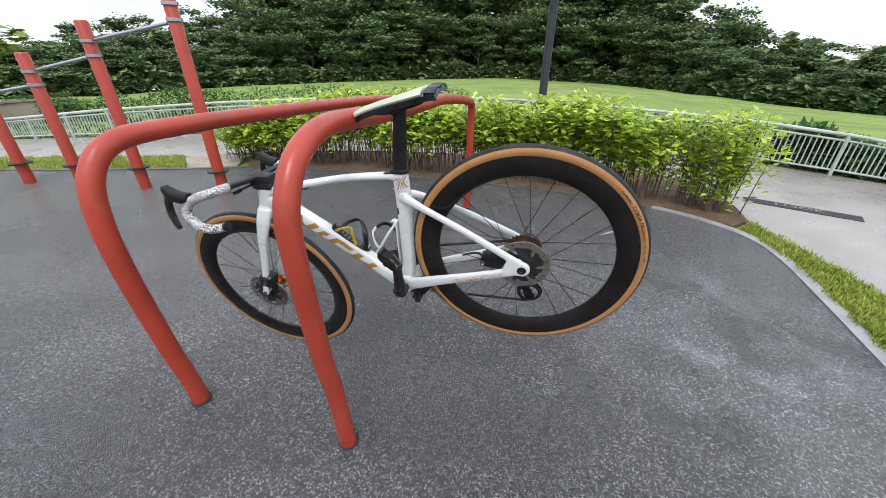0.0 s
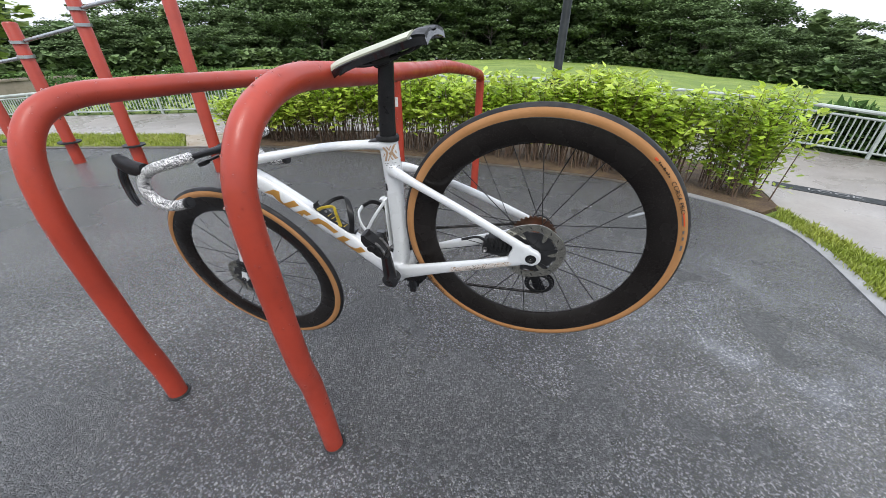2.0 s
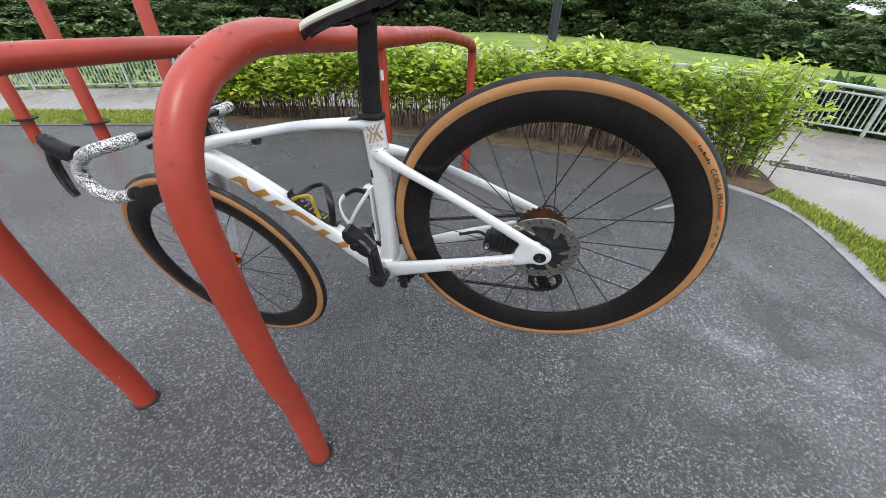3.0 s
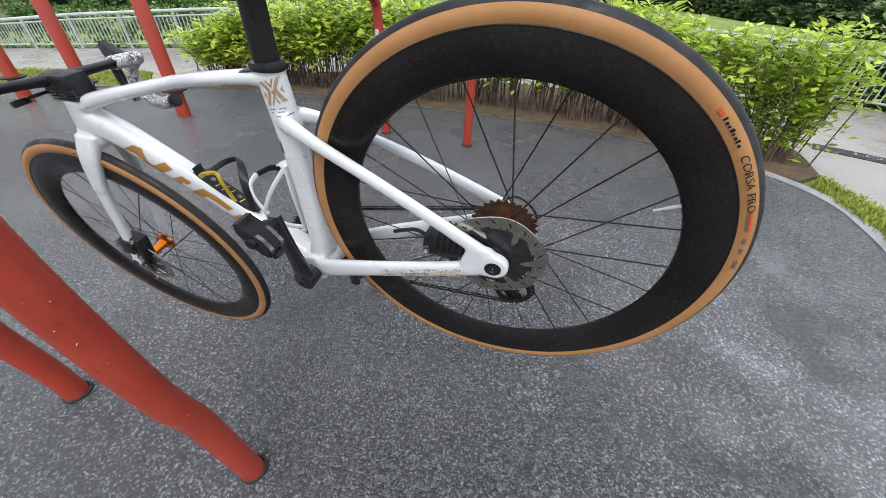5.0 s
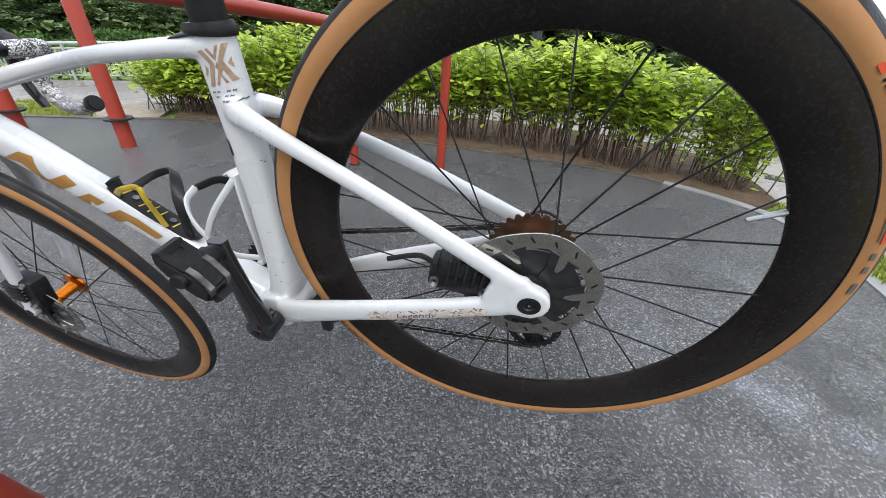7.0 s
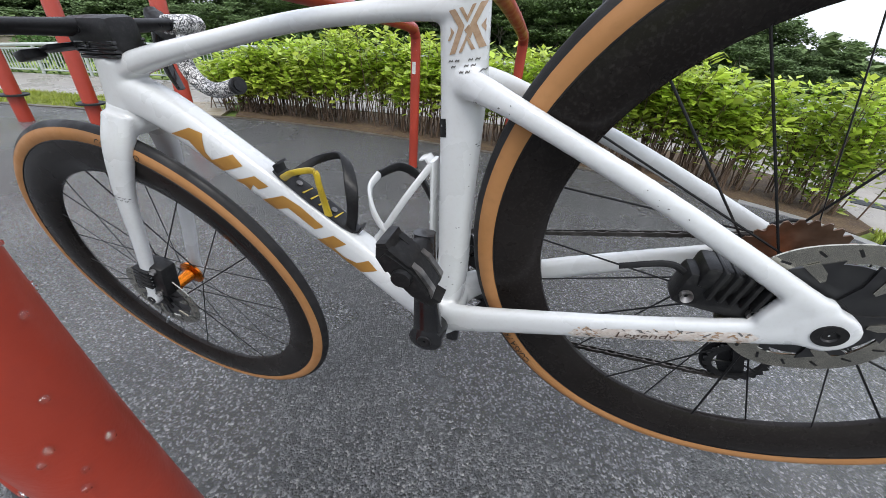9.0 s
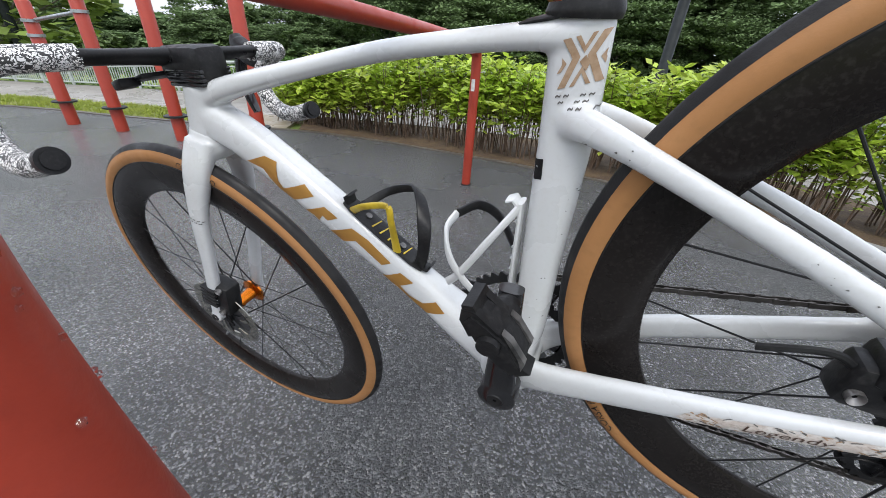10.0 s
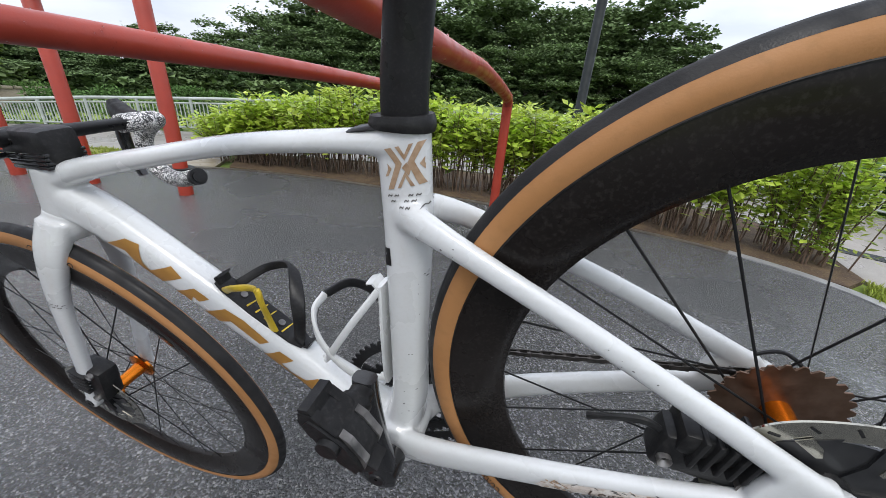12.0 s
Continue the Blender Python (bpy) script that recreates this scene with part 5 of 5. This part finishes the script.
def hand_bar(s):
    top = curve_points(turned_rows([(0.735, 0.0, 0.446, 0.012, 0.020), (0.742, 0.045 * s, 0.449, 0.0095, 0.019), (0.746, 0.090 * s, 0.451, 0.0088, 0.0165), (0.747, 0.115 * s, 0.452, 0.010, 0.0135)]), 6)
    part("bar_top", sweep(bmesh.new(), top, (1, 0, 0), 18), CARBON, cockpit, "flat black carbon bar top")
    line = curve_points(turned([(0.747, 0.108 * s, 0.452), (0.750, 0.145 * s, 0.453), (0.762, 0.170 * s, 0.454), (0.798, 0.182 * s, 0.452), (0.833, 0.187 * s, 0.440), (0.852, 0.189 * s, 0.415), (0.848, 0.190 * s, 0.386), (0.825, 0.189 * s, 0.362), (0.790, 0.186 * s, 0.350), (0.738, 0.180 * s, 0.349)]), 7)
    part("bar_tape", tube(bmesh.new(), line, 0.0142, 16, 0, (0, 0.2, 1)), TAPE, cockpit, "white bar tape with black scribbled pattern")
    e, d = Vector(line[-1]), (Vector(line[-1]) - Vector(line[-2])).normalized()
    bm = bmesh.new()
    tube(bm, [e - d * 0.002, e + d * 0.006], 0.0150, 20)
    tube(bm, [e + d * 0.006, e + d * 0.0085], 0.0105, 20)
    part("bar_end_plug", bm, BLACK, cockpit, "black bar-end plug")
    hood = curve_points(turned_rows([(0.815, 0.186 * s, 0.456, 0.017, 0.014), (0.845, 0.188 * s, 0.466, 0.020, 0.0155), (0.868, 0.190 * s, 0.480, 0.020, 0.0155), (0.880, 0.191 * s, 0.498, 0.016, 0.014), (0.882, 0.191 * s, 0.512, 0.008, 0.009)]), 5)
    part("brake_hood", sweep(bmesh.new(), hood, (0, 1, 0), 16, 2.4), BLACK, cockpit, "black rubber brake hood")
    lever = curve_points(turned_rows([(0.882, 0.192 * s, 0.484, 0.012, 0.010), (0.903, 0.194 * s, 0.455, 0.0085, 0.011), (0.912, 0.196 * s, 0.420, 0.0060, 0.011), (0.912, 0.198 * s, 0.392, 0.0048, 0.010), (0.908, 0.198 * s, 0.372, 0.004, 0.008)]), 5)
    part("brake_lever", sweep(bmesh.new(), lever, (0, 1, 0), 12, 2.6), GLOSSY, cockpit, "gloss black brake lever")


hand_bar(1)
hand_bar(-1)
bm = bmesh.new()
box(bm, (0.030, 0.050, 0.006), tuple(roll @ Vector((0.765, 0.03, 0.430))), 0.002)
box(bm, (0.020, 0.026, 0.012), tuple(roll @ Vector((0.775, 0.062, 0.425))), 0.003)
part("computer_mount", bm, BLACK, cockpit, "black out-front computer mount")

# cranks, pedals, chainring, chain, rear mech
BB = Vector((0.390, 0, -0.036))
arm_dir = Vector((-0.26, 0, 0.965)).normalized()
for s in (1, -1):
    d = arm_dir * s
    base, tip = BB + Vector((0, 0.070 * s, 0)), BB + d * 0.170 + Vector((0, 0.086 * s, 0))
    bm = bmesh.new()
    line = curve_points([(*(base - d * 0.012), 0.018, 0.0095), (*(base + d * 0.02), 0.0185, 0.011), (*base.lerp(tip, 0.5), 0.0145, 0.0085), (*(tip - d * 0.015), 0.0125, 0.0085), (*(tip + d * 0.012), 0.0115, 0.0080)], 5)
    sweep(bm, line, (0, 1, 0), 18, 3.2)
    lathe(bm, [(0.004, 0.048 * s), (0.022, 0.048 * s), (0.0225, 0.079 * s), (0.013, 0.083 * s), (0.004, 0.0825 * s)], 28, None, BB)
    arm = part("crank_arm", bm, GLOSSY, bike, "gloss black crank arm, scuffed at the edges")
    part("crank_bolt", lathe(bmesh.new(), [(0.002, 0.0835 * s), (0.009, 0.0845 * s), (0.0105, 0.081 * s)], 20, None, BB), BLACK, arm)
    ped = tip + Vector((0, 0.006 * s, 0))
    tilt = Matrix.Rotation(radians(-62 if s > 0 else 30), 3, "Y")
    bm = bmesh.new()
    tube(bm, [ped, ped + Vector((0, 0.014 * s, 0))], 0.0115, 18)
    sweep(bm, [(ped.x, ped.y + 0.012 * s, ped.z, 0.0150, 0.0150), (ped.x, ped.y + 0.030 * s, ped.z, 0.0140, 0.0140), (ped.x, ped.y + 0.062 * s, ped.z, 0.0090, 0.0095)], (1, 0, 0), 16)
    pedal = part("pedal", bm, BLACK, bike, "black clipless road pedal, scuffed and dusty")
    c = ped + Vector((0, 0.038 * s, 0))
    bm = bmesh.new()
    plate(bm, [(-0.040, -0.006), (-0.032, 0.010), (-0.006, 0.015), (0.018, 0.011), (0.032, 0.006), (0.030, -0.006), (0.008, -0.012), (-0.022, -0.012)], -0.019, 0.019, tilt, c)
    bmesh.ops.bevel(bm, geom=list(bm.edges), offset=0.003, segments=2, affect="EDGES")
    part("pedal_body", bm, BLACK, pedal)
    for yy in (-0.0125, 0.0125):
        part("pedal_plate", plate(bmesh.new(), [(-0.036, 0.004), (-0.030, 0.0125), (-0.006, 0.0168), (0.004, 0.0150), (-0.024, 0.010)], yy - 0.0035, yy + 0.0035, tilt, c), SCUFF, pedal, "worn metal pedal plate", smooth=False)
        part("pedal_rib", plate(bmesh.new(), [(0.004, 0.013), (0.030, 0.009), (0.038, 0.001), (0.030, -0.008), (0.012, -0.013)], yy - 0.0045, yy + 0.0045, tilt, c), BLACK, pedal, smooth=False)
    part("pedal_claw", plate(bmesh.new(), [(0.022, 0.007), (0.036, 0.011), (0.041, 0.003), (0.030, -0.004)], -0.016, 0.016, tilt, c), BLACK, pedal)
    part("pedal_tail", plate(bmesh.new(), [(-0.036, 0.0), (-0.047, 0.004), (-0.045, -0.010), (-0.030, -0.012)], -0.010, 0.010, tilt, c), BLACK, pedal)

for r, yy, teeth in ((0.102, -0.0455, 50), (0.072, -0.0395, 34)):
    outline = []
    for j in range(teeth):
        for rr, u in ((r - 0.004, 0.0), (r + 0.0015, 0.32), (r + 0.0015, 0.55), (r - 0.004, 0.88)):
            t = 2 * math.pi * (j + u) / teeth
            outline.append((rr * math.cos(t), rr * math.sin(t)))
    bm = bmesh.new()
    n = len(outline)
    rings = []
    for x, z in outline:
        k = (r - 0.016) / math.hypot(x, z)
        rings.append([bm.verts.new(BB + Vector(q)) for q in ((x, yy - 0.001, z), (x, yy + 0.001, z), (x * k, yy + 0.001, z * k), (x * k, yy - 0.001, z * k))])
    for k in range(n):
        p, q = rings[k], rings[(k + 1) % n]
        for j in range(4):
            bm.faces.new((p[j], q[j], q[(j + 1) % 4], p[(j + 1) % 4]))
    part("chainring", bm, BLACK, bike, "black toothed chainring", smooth=False)
bm = bmesh.new()
for k in range(4):
    t = radians(35 + 90 * k)
    sweep(bm, [(BB.x, -0.046, BB.z, 0.014, 0.004), (BB.x + 0.085 * math.cos(t), -0.046, BB.z + 0.085 * math.sin(t), 0.009, 0.0035)], (0, 1, 0), 10)
part("chainring_spider", bm, GLOSSY, bike)


def chain_run(a, b):
    a, b = Vector(a), Vector(b)
    n = int((b - a).length / 0.0127)
    d = (b - a).normalized()
    bm = bmesh.new()
    for k in range(n):
        p = a + d * 0.0127 * (k + 0.5)
        w = 0.0026 if k % 2 else 0.0016
        u = Vector((0, 1, 0)).cross(d)
        for s in (1, -1):
            o = Vector((0, w * s, 0))
            q = [p - d * 0.0085 + u * 0.0035, p - d * 0.003 + u * 0.0028, p + d * 0.003 + u * 0.0028, p + d * 0.0085 + u * 0.0035, p + d * 0.0085 - u * 0.0035, p + d * 0.003 - u * 0.0028, p - d * 0.003 - u * 0.0028, p - d * 0.0085 - u * 0.0035]
            f1 = [bm.verts.new(v + o) for v in q]
            f2 = [bm.verts.new(v + o + Vector((0, 0.0009 * s, 0))) for v in q]
            bm.faces.new(f1)
            bm.faces.new(list(reversed(f2)))
            for j in range(8):
                bm.faces.new((f1[j], f1[(j + 1) % 8], f2[(j + 1) % 8], f2[j]))
        tube(bm, [p - d * 0.00635 - Vector((0, 0.003, 0)), p - d * 0.00635 + Vector((0, 0.003, 0))], 0.0024, 6, side=(1, 0, 0))
    return bm


PUL_A, PUL_B = Vector((0.020, -0.036, -0.098)), Vector((0.014, -0.037, -0.170))
tagged(part("chain", chain_run((0.004, -0.037, 0.040), (0.372, -0.043, 0.065)), CHAIN, bike, "oily dark chain, upper run", smooth=False), kind="stuff")
tagged(part("chain", chain_run((0.022, -0.037, -0.205), (0.352, -0.043, -0.130)), CHAIN, bike, "oily dark chain, lower run", smooth=False), kind="stuff")
bm = bmesh.new()
box(bm, (0.040, 0.026, 0.040), (0.012, -0.070, -0.050), 0.009)
box(bm, (0.030, 0.030, 0.046), (0.016, -0.066, -0.078), 0.008)
tube(bm, [(0.0, -0.066, -0.014), (0.006, -0.070, -0.040)], 0.011, 12)
mech = part("rear_derailleur", bm, BLACK, bike, "black rear derailleur with a long cage")
for p, r in ((PUL_A, 0.020), (PUL_B, 0.037)):
    outline = []
    teeth = 13 if r < 0.024 else 21
    for j in range(teeth):
        for rr, u in ((r - 0.004, 0.0), (r, 0.35), (r, 0.55), (r - 0.004, 0.9)):
            t = 2 * math.pi * (j + u) / teeth
            outline.append((p.x + rr * math.cos(t), p.z + rr * math.sin(t)))
    bm = bmesh.new()
    rings = []
    for x, z in outline:
        k = (r - 0.010) / math.hypot(x - p.x, z - p.z)
        rings.append([bm.verts.new(q) for q in ((x, p.y - 0.002, z), (x, p.y + 0.002, z), (p.x + (x - p.x) * k, p.y + 0.002, p.z + (z - p.z) * k), (p.x + (x - p.x) * k, p.y - 0.002, p.z + (z - p.z) * k))])
    for k in range(len(rings)):
        a, b = rings[k], rings[(k + 1) % len(rings)]
        for j in range(4):
            bm.faces.new((a[j], b[j], b[(j + 1) % 4], a[(j + 1) % 4]))
    for k in range(5):
        t = 2 * math.pi * k / 5
        tube(bm, [p + Vector((0.004 * math.cos(t), 0, 0.004 * math.sin(t))), p + Vector(((r - 0.009) * math.cos(t), 0, (r - 0.009) * math.sin(t)))], 0.0016, 6, side=(0, 1, 0))
    lathe(bm, [(0.002, 0.003), (0.006, 0.003), (0.006, -0.003), (0.002, -0.003)], 14, None, p)
    part("jockey_wheel", bm, BLACK, mech, "black spoked jockey wheel", smooth=False)
for yy in (-0.0315, -0.0425):
    part("cage_plate", plate(bmesh.new(), [(0.004, -0.090), (0.034, -0.092), (0.034, -0.180), (0.026, -0.2085), (0.010, -0.2105), (0.001, -0.195), (0.010, -0.150)] if yy < -0.04 else [(0.014, -0.092), (0.028, -0.092), (0.018, -0.180), (0.006, -0.180)], yy - 0.0009, yy + 0.0009), CARBON, mech)
part("cage_ring", lathe(bmesh.new(), [(0.031, -0.0445), (0.0405, -0.0445), (0.0405, -0.0425), (0.031, -0.0425)], 40, None, (PUL_B.x, 0, PUL_B.z)), CARBON, mech)
part("shift_cable", tube(bmesh.new(), [(0.020, -0.066, 0.030), (-0.020, -0.068, 0.040), (-0.045, -0.070, 0.0), (-0.030, -0.072, -0.045), (0.0, -0.072, -0.055)], 0.0022, 8, 6), BLACK, bike, "looped black shift cable")


# bottle cages
def cage(label, foot, head, out, mat, limbs):
    """A bottle cage: ribbed back plate with lips and flat limbs that wrap a bottle (material, label, rows of length, side, height)."""
    a, b = Vector(foot), Vector(head)
    up, o, y = (b - a).normalized(), Vector(out).normalized(), Vector((0, 1, 0))
    n = (b - a).length

    def at(u, w, h):
        return a + up * (u * n) + y * w + o * h

    back = bmesh.new()
    sweep(back, [(*at(0, 0, 0.004), 0.003, 0.010), (*at(0.12, 0, 0.004), 0.003, 0.0145), (*at(0.55, 0, 0.004), 0.003, 0.0155), (*at(0.9, 0, 0.004), 0.003, 0.0135), (*at(1, 0, 0.005), 0.003, 0.011)], y, 12, 3)
    body = part("bottle_cage", back, mat, bike, label)
    part("lip", sweep(bmesh.new(), [(*at(0.94, 0, 0.004), 0.0025, 0.010), (*at(1.02, 0, 0.013), 0.0022, 0.011), (*at(1.0, 0, 0.020), 0.0018, 0.010)], y, 10, 3), mat, body)
    part("toe", sweep(bmesh.new(), [(*at(0.03, 0, 0.004), 0.0025, 0.009), (*at(-0.04, 0, 0.009), 0.0022, 0.009), (*at(-0.03, 0, 0.019), 0.0018, 0.008)], y, 10, 3), mat, body)
    for m, text, rows in limbs:
        line = curve_points([(*at(*r[:3]), 0.0026, r[3]) for r in rows], 8)
        part("arm", sweep(bmesh.new(), line, up, 12, 3), m, body, text)
    for u in (0.30, 0.74):
        c = at(u, 0, 0.0065)
        part("cage_bolt", tube(bmesh.new(), [c, c + o * 0.003], 0.0045, 12), SCUFF, body)
    for u in (0.22, 0.42, 0.52, 0.62, 0.84):
        part("cage_rib", sweep(bmesh.new(), [(*at(u, -0.010, 0.0068), 0.0005, 0.0008), (*at(u + 0.02, 0.010, 0.0075), 0.0008, 0.0014)], up, 6), YELLOW if mat == BLACK else mat, body)
    return body


cage("black bottle cage with yellow trim on the down tube", (0.492, 0, 0.098), (0.577, 0, 0.205), (-0.785, 0, 0.619), BLACK,
     [(YELLOW, "metallic yellow cage arm", [(0.88, 0.010, 0.006, 0.0055), (0.80, 0.020, 0.034, 0.0045), (0.64, 0.022, 0.060, 0.0042), (0.52, 0.022, 0.046, 0.0042), (0.30, 0.014, 0.007, 0.006)]),
      (BLACK, "", [(0.86, -0.010, 0.006, 0.0065), (0.78, -0.033, 0.034, 0.006), (0.62, -0.034, 0.064, 0.006), (0.48, -0.018, 0.071, 0.0075), (0.28, 0.004, 0.060, 0.0085), (0.12, 0.010, 0.032, 0.008), (0.05, 0.006, 0.006, 0.008)])])
cage("white and black bottle cage on the seat tube", (0.380, 0, 0.045), (0.343, 0, 0.190), (0.97, 0, 0.25), WHITE,
     [(WHITE, "", [(0.97, 0.010, 0.006, 0.0045), (0.72, 0.033, 0.030, 0.0042), (0.42, 0.036, 0.056, 0.0046), (0.22, 0.022, 0.076, 0.0055)]),
      (WHITE, "", [(0.06, 0.010, 0.006, 0.0045), (0.22, 0.033, 0.034, 0.0042), (0.50, 0.036, 0.066, 0.0042), (0.74, 0.026, 0.077, 0.0045), (0.84, 0.008, 0.072, 0.0055)]),
      (BLACK, "black inner face of the arm", [(0.84, 0.008, 0.071, 0.0055), (0.84, -0.020, 0.056, 0.006), (0.70, -0.034, 0.034, 0.0055), (0.50, -0.012, 0.006, 0.0055)])])
